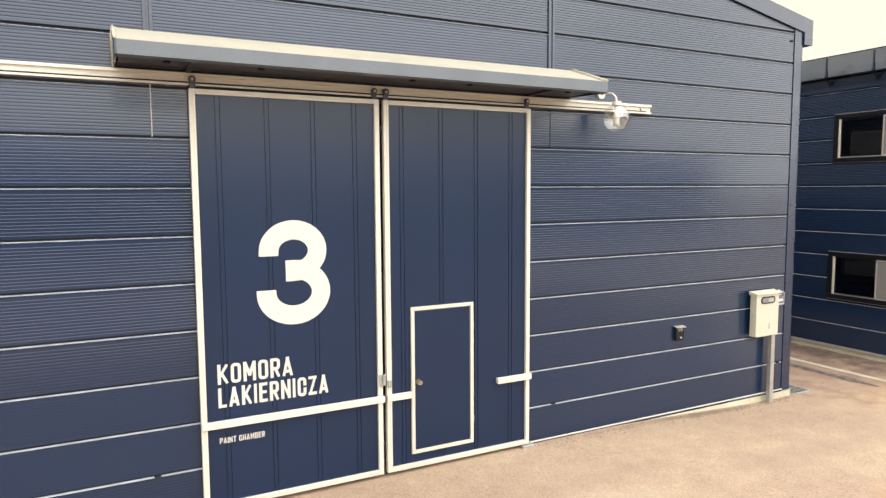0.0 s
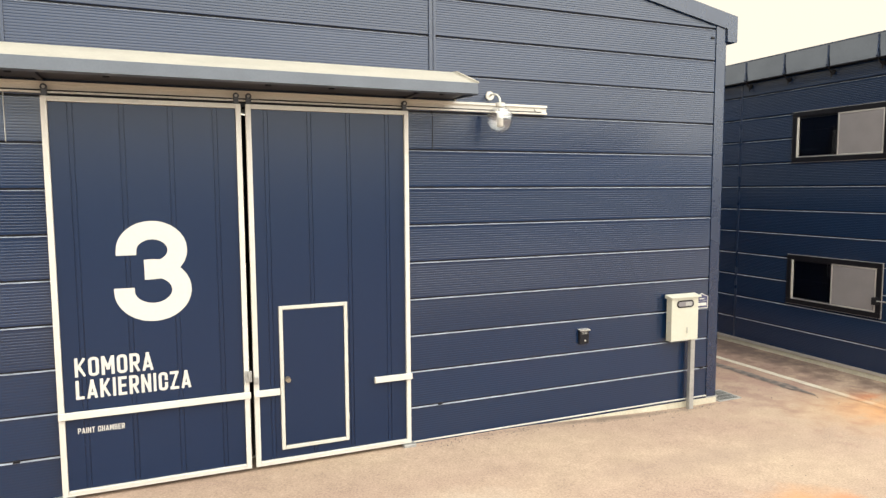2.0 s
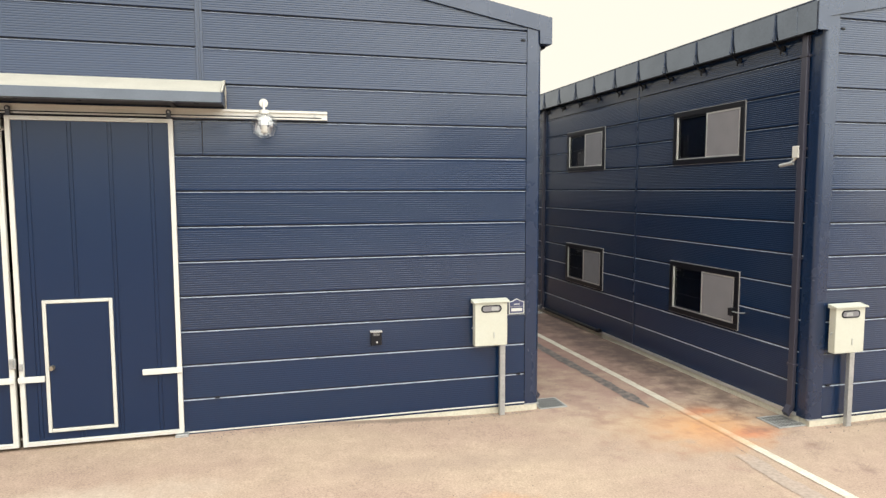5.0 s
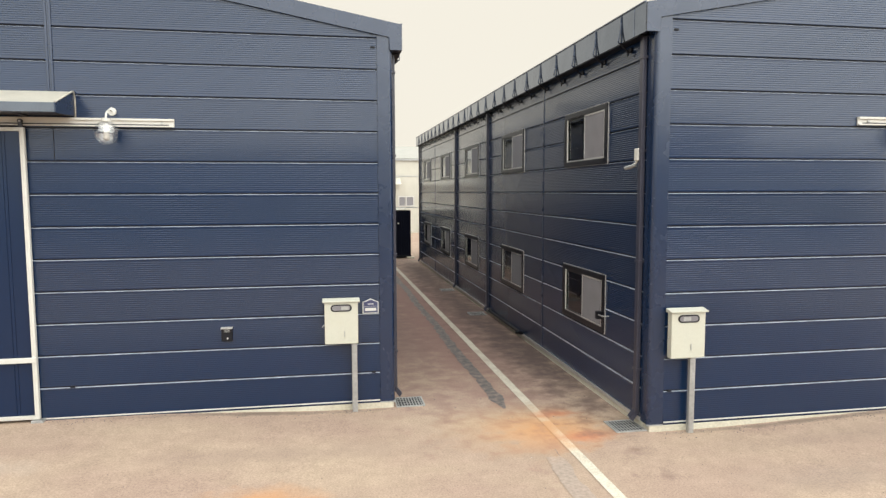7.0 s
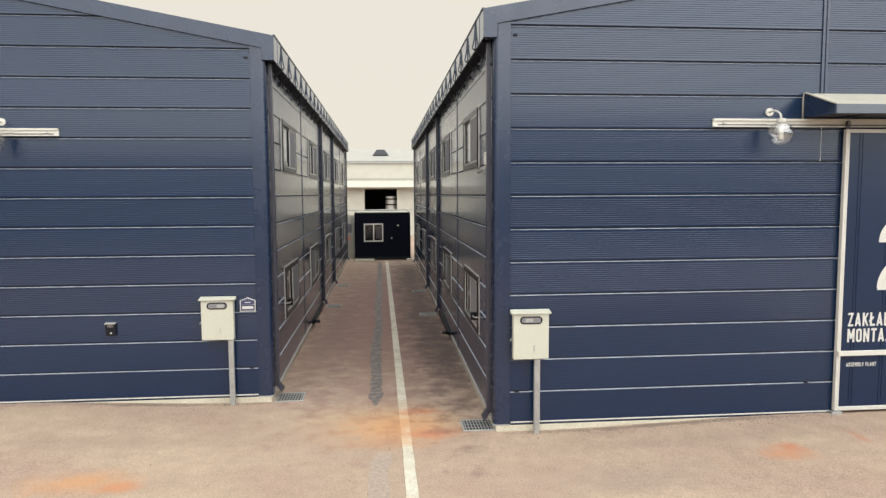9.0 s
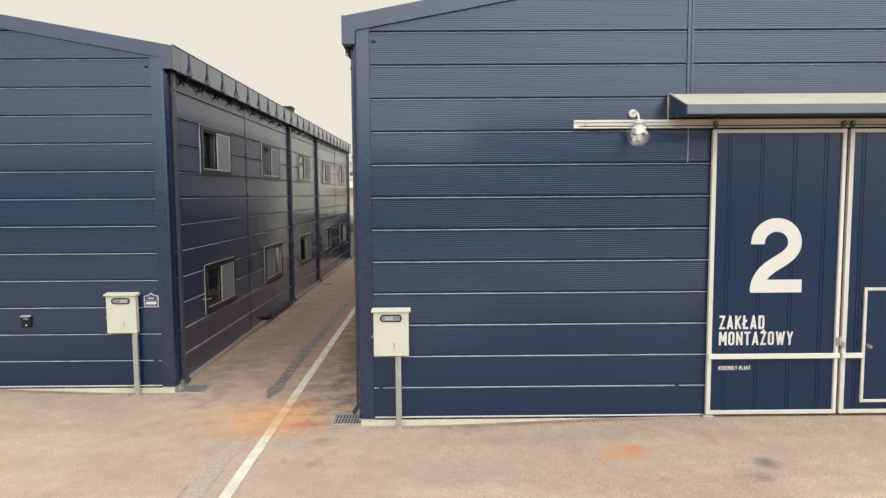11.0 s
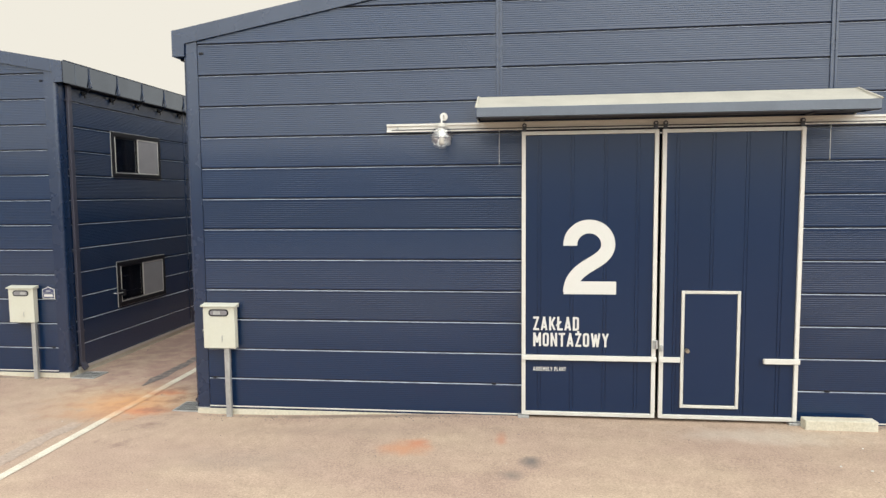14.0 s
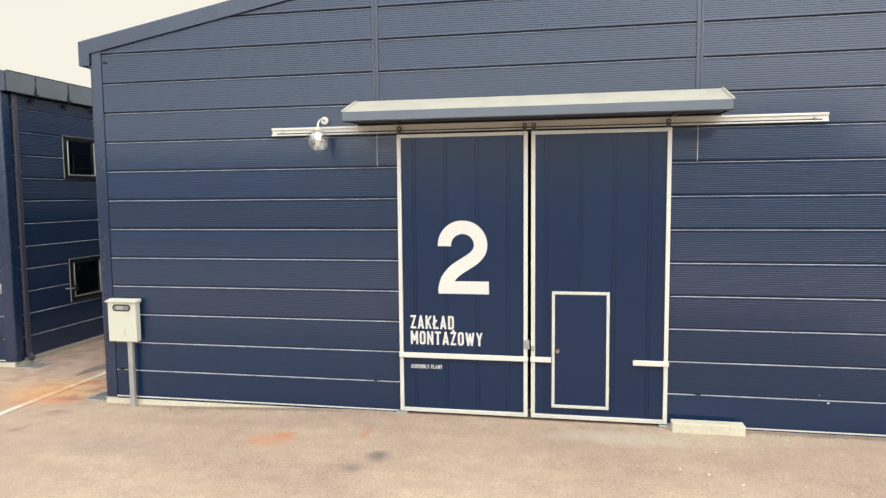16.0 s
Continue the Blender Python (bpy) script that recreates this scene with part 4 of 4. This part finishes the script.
def gate_fittings(cx, y0, lamp_x):
    # running rail: a channel with a lip
    rail = thing("gate_rail", pose(cx, y0, 0), "white steel sliding-gate rail fixed to the wall", "rail", "gate rails")
    bm = B()
    prism(bm, [(-0.033, 4.725), (-0.085, 4.725), (-0.085, 4.745), (-0.055, 4.745), (-0.055, 4.82), (-0.085, 4.82), (-0.085, 4.85), (-0.033, 4.85)],
          -4.28, 4.25, axis="x")
    part("channel", bm, m_white, rail)
    # black strip that darkens the recess, as its shade would
    bm = B()
    box(bm, -4.2, 4.17, -0.058, -0.0555, 4.747, 4.764)
    part("slot", bm, m_black, rail, "black strip for the shade inside the rail")
    for x in (-4.1, 4.07):
        bm = B()
        tube(bm, [(x, -0.056, 4.785), (x, -0.078, 4.785)], 0.02, 8)
        part("bolt", bm, m_steel, rail)
    # black strip in place of the shaded gap between rail and gate
    bm = B()
    box(bm, -2.12, 2.10, -0.07, -0.034, 4.66, 4.7245)
    part("gap_seal", bm, m_black, rail, "black strip for the dark gap over the gate")
    # canopy
    can = thing("gate_canopy", pose(cx, y0, 0), "light grey sheet-metal canopy sloping out over the gate", "canopy", "gate canopies")
    h = 2.79
    bm = B()
    prism(bm, [(-0.055, 5.245), (-0.80, 4.985), (-0.80, 4.97), (-0.055, 5.23)], -h, h, axis="x")
    top = part("top_sheet", bm, m_canopy, can, "weathered light grey canopy sheet")
    for x in (-h + 0.012, h - 0.012):
        bm = B()
        prism(bm, [(-0.056, 5.251), (-0.80, 4.991), (-0.80, 4.986), (-0.056, 5.246)], x - 0.012, x + 0.012, axis="x")
        part("seam_rib", bm, m_canopy, top)
    bm = B()
    prism(bm, [(-0.801, 4.99), (-0.815, 4.985), (-0.815, 4.855), (-0.72, 4.845), (-0.72, 4.857), (-0.801, 4.867)], -h, h, axis="x")
    part("front_fascia", bm, m_cfascia, can, "grey folded fascia")
    bm = B()
    box(bm, -h + 0.02, h - 0.02, -0.72, -0.06, 4.885, 4.897)
    soffit = part("soffit", bm, m_soffit, can, "dark underside")
    for x in (-2.35, -1.45, 0.25, 1.0, 2.1, 2.45):
        bm = B()
        tube(bm, [(x, -0.45, 4.885), (x, -0.45, 4.868)], 0.035, 12)
        part("vent_hole", bm, m_black, soffit)
    for s in (-1, 1):
        bm = B()
        prism(bm, [(-0.056, 5.25), (-0.81, 4.985), (-0.81, 4.855), (-0.72, 4.845), (-0.20, 4.87), (-0.056, 4.88)], s * (h + 0.001), s * (h + 0.016), axis="x")
        plate = part("end_plate", bm, m_trim, can, "dark navy end plate")
        bm = B()
        tube(bm, [(s * (h + 0.02), -0.045, 4.862), (s * (h + 0.022), -0.045, 5.15), (s * (h + 0.016), -0.06, 5.245), (s * (h + 0.012), -0.12, 5.238), (s * (h + 0.012), -0.80, 4.998)], 0.015, 8)
        part("edge_bead", bm, m_canopy, plate, "pale sealed edge", smooth=True)
        bm = B()
        box(bm, s * 2.12 - 0.03, s * 2.12 + 0.03, -0.70, -0.06, 4.86, 4.884)
        part("support_arm", bm, m_soffit, can)
    # globe lamp on a swan neck
    lamp = thing("globe_lamp", pose(cx + lamp_x, y0, 0), "clear glass globe lamp on a white swan-neck arm", "lamp", "globe lamps")
    bm = B()
    tube(bm, [(0, -0.03, 4.955), (0, -0.045, 4.955), (0, -0.06, 4.955)], 0.062, 16)
    part("wall_rose", bm, m_white, lamp, smooth=False)
    bm = B()
    pts = [(0, -0.05, 4.955), (0, -0.12, 4.965)] + [(0, -0.12 - 0.24 * math.sin(radians(a)) , 4.965 - 0.13 * (1 - math.cos(radians(a)))) for a in (20, 40, 60, 75, 90)] + [(0, -0.365, 4.78)]
    tube(bm, pts, 0.014, 10)
    part("arm", bm, m_white, lamp, smooth=True)
    bm = B()
    tube(bm, [(0, -0.365, 4.82), (0, -0.365, 4.79), (0, -0.365, 4.775), (0, -0.365, 4.765)], 0.065, 16)
    part("cap", bm, m_white, lamp)
    bm = B()
    bmesh.ops.create_uvsphere(bm, u_segments=28, v_segments=18, radius=0.185, matrix=Matrix.Translation((0, -0.365, 4.60)))
    globe = part("globe", bm, m_globe, lamp, "clear glass globe", smooth=True)
    globe.visible_shadow = False
    bm = B()
    tube(bm, [(0, -0.365, 4.764), (0, -0.365, 4.70)], 0.03, 12)
    tube(bm, [(0, -0.365, 4.70), (0, -0.365, 4.66), (0, -0.365, 4.53), (0, -0.365, 4.50)], 0.042, 14)
    part("bulb", bm, m_letter, lamp, "white lamp tube", smooth=True)


for (cx, y0), number, l1, l2, sm, lx in ((W3, "3", ("KOMORA", -1.12), ("LAKIERNICZA", -0.71), ("PAINT CHAMBER", -1.455), 3.34),
                                        (W2, "2", ("ZAK\u0141AD", -1.22), ("MONTA\u017bOWY", -0.755), ("ASSEMBLY PLANT", -1.42), -3.36)):
    gate_leaf(cx, y0, True, number, l1, l2, sm)
    gate_leaf(cx, y0, False, number, l1, l2, sm)
    gate_fittings(cx, y0, lx)

# ---- mailboxes, bell, plate, camera ----


def mailbox(x, y, paper, post):
    """Box 0.55 wide on a galvanised post set off its middle; x, y: the middle of its front."""
    mb = thing("mailbox", pose(x, y, 0), "ivory metal mailbox on a galvanised post beside the wall", "mailbox", "mailboxes")
    bm = B()
    box(bm, -0.275, 0.275, 0.0, 0.125, 1.18, 1.875, 0.008)
    body = part("body", bm, m_box, mb)
    bm = B()
    prism(bm, [(-0.035, 1.886), (-0.035, 1.902), (0.13, 1.935), (0.13, 1.876), (0.0, 1.876)], -0.305, 0.305, axis="x")
    part("lid", bm, m_box, mb, "sloping ivory lid")
    for name, hw, hh, y0_, y1_, mat in (("slot_rim", 0.175, 0.06, -0.007, -0.0005, m_black), ("slot_pane", 0.15, 0.04, -0.010, -0.0072, m_screen)):
        bm = B()
        out = arc(hw - hh, 1.785, hh, hh, -90, 90, 8) + arc(-hw + hh, 1.785, hh, hh, 90, 270, 8)
        prism(bm, out, y0_, y1_)
        part(name, bm, mat, body)
    bm = B()
    box(bm, paper, paper + 0.12, -0.013, -0.0102, 1.757, 1.812)
    part("paper", bm, m_steel, body, "folded pale paper")
    bm = B()
    box(bm, 0.04, 0.056, -0.008, -0.0005, 1.30, 1.40, 0.002)
    part("key_slot", bm, m_steel, body)
    bm = B()
    tube(bm, [(-0.276, 0.05, 1.50), (-0.30, 0.05, 1.49), (-0.31, 0.05, 1.46)], 0.009, 6)
    part("hasp", bm, m_steel, body)
    bm = B()
    box(bm, post - 0.045, post + 0.045, 0.03, 0.10, -0.1, 1.179, 0.006)
    part("post", bm, m_steel, mb, "galvanised square post")


mailbox(9.76, 7.285, 0.0, 0.21)
mailbox(14.895, 5.355, -0.09, 0.105)

bell = thing("doorbell", pose(7.91, 7.46, 0), "small black doorbell box with a metal hood", "doorbell")
bm = B()
box(bm, -0.085, 0.085, -0.05, 0.0, 1.275, 1.50, 0.008)
part("case", bm, m_black, bell)
bm = B()
prism(bm, [(0.0, 1.505), (-0.075, 1.495), (-0.075, 1.483), (0.0, 1.502), ], -0.092, 0.092, axis="x")
part("hood", bm, m_silver, bell, "thin metal hood")
bm = B()
for z in (1.46, 1.445, 1.43):
    box(bm, -0.05, 0.05, -0.053, -0.0505, z, z + 0.006)
part("grille", bm, m_steel, bell)
bm = B()
tube(bm, [(0.01, -0.05, 1.325), (0.01, -0.06, 1.325)], 0.014, 12)
part("button", bm, m_letter, bell, "pale push button")

plate = thing("wall_plate", pose(10.255, 7.455, 0), "small blue and white sign plate with a peaked top", "sign")
bm = B()
prism(bm, [(-0.135, 1.65), (0.135, 1.65), (0.135, 1.85), (0.07, 1.87), (0.0, 1.905), (-0.07, 1.87), (-0.135, 1.85)], -0.012, 0.0)
part("rim", bm, m_letter, plate)
bm = B()
prism(bm, [(-0.12, 1.775), (0.12, 1.775), (0.12, 1.845), (0.06, 1.86), (0.0, 1.89), (-0.06, 1.86), (-0.12, 1.845)], -0.015, -0.0122)
part("face", bm, m_plate, plate)
bm = B()
box(bm, -0.12, 0.12, -0.015, -0.0122, 1.665, 1.77)
part("face", bm, m_plate, plate)
bm = B()
box(bm, -0.095, 0.095, -0.018, -0.0152, 1.695, 1.745)
box(bm, -0.05, 0.05, -0.018, -0.0152, 1.805, 1.82)
part("bar", bm, m_letter, plate)

cctv = thing("security_camera", pose(14.38, 5.95, 0), "small white security camera with its junction box", "camera")
bm = B()
box(bm, -0.12, -0.03, -0.09, 0.04, 4.17, 4.36, 0.012)
part("junction_box", bm, m_white, cctv)
bm = B()
tube(bm, [(-0.08, 0.0, 4.17), (-0.10, 0.03, 4.13), (-0.13, 0.05, 4.10)], 0.018, 8)
part("bracket", bm, m_white, cctv)
bm = B()
tube(bm, [(-0.12, 0.0, 4.10), (-0.17, 0.22, 4.06)], 0.029, 14)
body = part("body", bm, m_steel, cctv)
bm = B()
tube(bm, [(-0.1705, 0.2205, 4.0598), (-0.174, 0.238, 4.056)], 0.024, 14)
part("lens", bm, m_black, body, "black lens")

# ---- drain grates ----


def grate(x, y, w, d):
    z = ground_z(x, y)
    g = thing("drain_grate", pose(x, y, z), "galvanised steel drain grate set in the paving", "grate", "drain grates")
    bm = B()
    t = 0.025
    for a, c, e, f in ((-w / 2, w / 2, -d / 2, -d / 2 + t), (-w / 2, w / 2, d / 2 - t, d / 2), (-w / 2, -w / 2 + t, -d / 2 + t, d / 2 - t), (w / 2 - t, w / 2, -d / 2 + t, d / 2 - t)):
        box(bm, a, c, e, f, -0.03, 0.018)
    part("rim", bm, m_grate, g)
    # shallow black fill in place of the hole's depth and shade
    bm = B()
    box(bm, -w / 2 + t, w / 2 - t, -d / 2 + t, d / 2 - t, -0.03, 0.009)
    part("pit", bm, m_black, g)
    bar_me = None
    for i in range(9):
        u = -w / 2 + w * (i + 1) / 10
        if bar_me is None:
            b_ = B()
            box(b_, -0.007, 0.007, -d / 2 + t, d / 2 - t, 0.0095, 0.017)
            bar_me = mesh_of("bar", b_, m_grate)
        shared("bar", bar_me, g, pose(u, 0, 0))
    for v in (-d / 4, 0, d / 4):
        bm = B()
        box(bm, -w / 2 + t, w / 2 - t, v - 0.008, v + 0.008, 0.0175, 0.0195)
        part("cross_wire", bm, m_grate, g)


for x, y in ((10.93, 7.66), (14.13, 5.83), (11.0, 17.7), (14.0, 15.75), (11.0, 22.7), (14.0, 20.75)):
    grate(x, y, 0.5, 0.5)

# ---- concrete block by the gate ----
bm = B()
box(bm, 24.20, 25.24, 5.24, 5.44, 0.05, 0.265, 0.015)
solid("kerb_block", bm, m_plinth, "cream concrete kerb block lying by the gate", "block")

# ---- the end of the alley ----
for x0, x1 in ((11.05, 12.15), (13.95, 14.35)):
    bm = B()
    box(bm, x0, x1, 32.62, 32.94, -0.05, 0.10, 0.012)
    solid("concrete_pad", bm, m_plinth, "low cream concrete pad before the cabin", "block")
cont = thing("site_container", pose(12.63, 33.0, 0), "dark navy metal cabin with a white-framed window", "cabin")
bm = B()
box(bm, -1.56, 1.56, 0.0, 2.4, 0.06, 2.66)
body = part("body", bm, m_cont, cont)
for i in range(24):
    bm = B()
    x = -1.46 + 2.92 * i / 23
    if -1.1 < x < 0.1:
        box(bm, x - 0.035, x + 0.035, -0.025, 0.0, 0.2, 1.0)
        box(bm, x - 0.035, x + 0.035, -0.025, 0.0, 2.1, 2.55)
    else:
        box(bm, x - 0.035, x + 0.035, -0.025, 0.0, 0.2, 2.55)
    part("rib", bm, m_cont, body)
bm = B()
box(bm, -1.45, 1.4, -0.06, 2.45, 2.665, 2.72, 0.01)
part("roof_edge", bm, m_cream, cont, "pale roof edge")
bm = B()
box(bm, -1.58, 1.58, -0.04, 0.0, 0.06, 0.18, 0.01)
part("skid", bm, m_black, cont)
bm = B()
for a, c, e, f in ((-1.05, 0.03, 1.05, 1.12), (-1.05, 0.03, 2.0, 2.07), (-1.05, -0.98, 1.12, 2.0), (-0.04, 0.03, 1.12, 2.0), (-0.53, -0.47, 1.12, 2.0)):
    box(bm, a, c, -0.05, -0.002, e, f)
win = part("window", bm, m_white, cont, "white-framed sliding window")
bm = B()
box(bm, -0.98, -0.04, -0.02, -0.012, 1.12, 2.0)
part("pane", bm, m_glass, win)
# grey sheet behind the right-hand half of the glass
bm = B()
box(bm, -0.40, -0.08, -0.0115, -0.004, 1.2, 1.9)
part("blind", bm, m_screen, win)
bm = B()
tube(bm, [(0.86, -0.08, 1.95), (0.86, 0.0, 1.95)], 0.05, 10)
part("lamp", bm, m_white, cont)
bm = B()
tube(bm, [(0.5, -0.06, 1.25), (0.5, 0.0, 1.25)], 0.04, 10)
part("door_handle", bm, m_silver, cont)

bm = B()
tube(bm, [(10.0, 32.9, 2.83), (15.0, 32.9, 2.83)], 0.03, 8)
for x in (10.3, 14.7):
    tube(bm, [(x, 32.9, -0.1), (x, 32.9, 2.83)], 0.035, 8)
solid("pipe_barrier", bm, m_steel, "thin steel pipe frame across the alley end", "barrier")

sign = thing("notice_board", pose(10.75, 34.2, 0), "pale notice board with a blue-grey poster", "sign")
bm = B()
box(bm, -0.75, 0.3, 0.0, 0.05, 0.0, 2.5)
part("board", bm, m_cream, sign)
bm = B()
box(bm, -0.3, 0.1, -0.012, -0.001, 1.5, 2.0)
part("poster", bm, m_screen, sign)
bm = B()
box(bm, -0.12, 0.05, -0.012, -0.001, 1.05, 1.3)
part("label_plate", bm, material("faded_orange_print", (0.7, 0.35, 0.25), 0.6, grain=0.1), sign)

far = thing("white_warehouse", pose(12.5, 55.0, 0), "cream-clad warehouse with an open dark doorway", "building")
bm = B()
for a, c, e, f in ((-30, -1.45, -0.2, 6.5), (1.42, 30, -0.2, 6.5), (-1.45, 1.42, 4.15, 6.5)):
    box(bm, a, c, 0, 0.3, e, f)
part("wall", bm, m_cream, far)
bm = B()
prism(bm, [(-0.05, 4.9), (-1.1, 4.35), (-1.1, 4.28), (-0.05, 4.83)], -30, 3.55, axis="x")
part("eave_canopy", bm, m_cream, far)
bm = B()
box(bm, -30, 30, -0.03, -0.002, 5.02, 5.1)
part("flashing", bm, m_steel, far, "thin grey flashing strip")
bm = B()
for a, c, e, f in ((3.4, 4.8, 2.4, 2.48), (3.4, 4.8, 3.22, 3.3), (3.4, 3.48, 2.48, 3.22), (4.72, 4.8, 2.48, 3.22), (4.06, 4.14, 2.48, 3.22)):
    box(bm, a, c, -0.05, -0.001, e, f)
far_window = part("window", bm, m_silver, far, "pale-framed window")
bm = B()
box(bm, 3.48, 4.72, -0.02, -0.002, 2.48, 3.22)
part("pane", bm, m_screen, far_window, "grey window glass")
bm = B()
box(bm, -30, 30, -0.2, -0.002, 6.42, 6.6, 0.02)
part("gutter", bm, m_steel, far)
bm = B()
prism(bm, [(-0.2, 6.62), (14, 8.6), (14, 8.4), (-0.2, 6.55)], -30, 30, axis="x")
part("roof", bm, m_far_roof, far, "weathered pale roof")
bm = B()
prism(bm, [(-0.75, 7.45), (0.75, 7.45), (0.35, 7.95), (-0.35, 7.95)], 5.0, 6.2)
part("roof_vent", bm, m_hang, far, "dark ridge vent")
bm = B()
box(bm, -30, 30, 14, 14.2, -0.2, 8.5)
box(bm, -30, -29.8, 0.3, 14, -0.2, 6.6)
box(bm, 29.8, 30, 0.3, 14, -0.2, 6.6)
part("wall", bm, m_dark, far)
for x in range(-6, 7):
    if -2 < x < 2:
        continue
    bm = B()
    box(bm, x - 0.02, x + 0.02, -0.03, -0.001, 0, 4.2)
    part("cladding_rib", bm, m_cream, far)

tank = thing("storage_tank", pose(13.45, 56.2, 0), "banded pale metal tank standing in the doorway", "tank")
bm = B()
tube(bm, [(0, 0, 0), (0, 0, 3.5)], 0.55, 20)
part("shell", bm, m_silver, tank, smooth=False)
for z in (2.2, 2.7, 3.2):
    bm = B()
    tube(bm, [(0, 0, z), (0, 0, z + 0.12)], 0.565, 20)
    part("band", bm, m_black, tank)

# ---- small things on the ground ----


def crumbs(name, n, area, size, mat, label, seed):
    """Loose bits of grit and paint lying on the paving, joined into one."""
    rnd = random.Random(seed)
    bm = B()
    for _ in range(n):
        x, y = area(rnd)
        z = ground_z(x, y)
        k = size * rnd.uniform(0.4, 1.0)
        vs = [bm.verts.new((x + k * math.cos(a) * rnd.uniform(0.6, 1.2), y + k * math.sin(a) * rnd.uniform(0.6, 1.2), z - 0.004))
              for a in (0.2, 1.5, 2.7, 3.9, 5.2)]
        t = bm.verts.new((x, y, z + min(k * 0.55, 0.008) + 0.006))
        for i in range(5):
            bm.faces.new((vs[i], vs[(i + 1) % 5], t))
    return solid(name, bm, mat, label, "debris", "stuff")


def by_wall(x0, x1, yw):
    return lambda q: (q.uniform(x0, x1), yw - abs(q.gauss(0, 0.12)))


crumbs("grit", 260, by_wall(5.2, 10.6, 7.40), 0.014, m_tar, "dark grit along the foot of the wall", 3)
crumbs("grit", 260, by_wall(14.5, 19.9, 5.48), 0.014, m_tar, "dark grit along the foot of the wall", 4)
crumbs("grit", 160, by_wall(24.2, 29.0, 5.48), 0.014, m_tar, "dark grit along the foot of the wall", 5)
crumbs("grit", 60, by_wall(0.9, 5.0, 7.25), 0.013, m_patch, "pale grit in front of the gate", 6)
crumbs("grit", 60, by_wall(20.0, 24.2, 5.30), 0.013, m_patch, "pale grit in front of the gate", 7)
crumbs("paint_chips", 26, lambda q: (q.uniform(8, 27), q.uniform(-2.5, 5.2)), 0.02, m_letter, "scattered pale paint chips on the paving", 8)
crumbs("grit", 240, lambda q: (q.uniform(10.75, 14.3), q.uniform(6, 30)), 0.02, m_tar, "scattered dark grit in the alley", 9)


crumbs("paint_chips", 12, lambda q: (q.uniform(23.2, 26.6), q.uniform(1.6, 4.6)), 0.032, m_letter, "scattered pale paint chips on the paving", 12)
crumbs("grit", 420, lambda q: (q.uniform(4, 28), q.uniform(0, 5.4)), 0.010, m_tar, "fine dark grit scattered over the yard", 13)


def crack(pts, half, seed):
    rnd = random.Random(seed)
    bm = B()
    prev = None
    for (xa, ya), (xb, yb) in zip(pts, pts[1:]):
        n_ = max(2, int(math.hypot(xb - xa, yb - ya) / 0.12))
        for i in range(n_ + 1):
            x, y = xa + (xb - xa) * i / n_ + rnd.gauss(0, 0.018), ya + (yb - ya) * i / n_ + rnd.gauss(0, 0.018)
            h = half * rnd.uniform(0.4, 1.3)
            z = ground_z(x, y) + 0.006 * noise.noise((x * 0.7, y * 0.7, 3)) + 0.005
            d = Vector((yb - ya, xa - xb)).normalized() * h
            pair = (bm.verts.new((x - d.x, y - d.y, z)), bm.verts.new((x + d.x, y + d.y, z)))
            if prev:
                bm.faces.new((prev[0], prev[1], pair[1], pair[0]))
            prev = pair
    return solid("paving_crack", bm, m_tar, "thin dark crack in the paving", "crack", "structure")


crack([(12.70, 5.1), (12.74, 4.7), (12.66, 4.2), (12.44, 3.6), (12.40, 2.9), (12.50, 2.2)], 0.006, 1)
crack([(11.1, 26.0), (11.6, 22.0), (11.4, 18.5)], 0.012, 4)
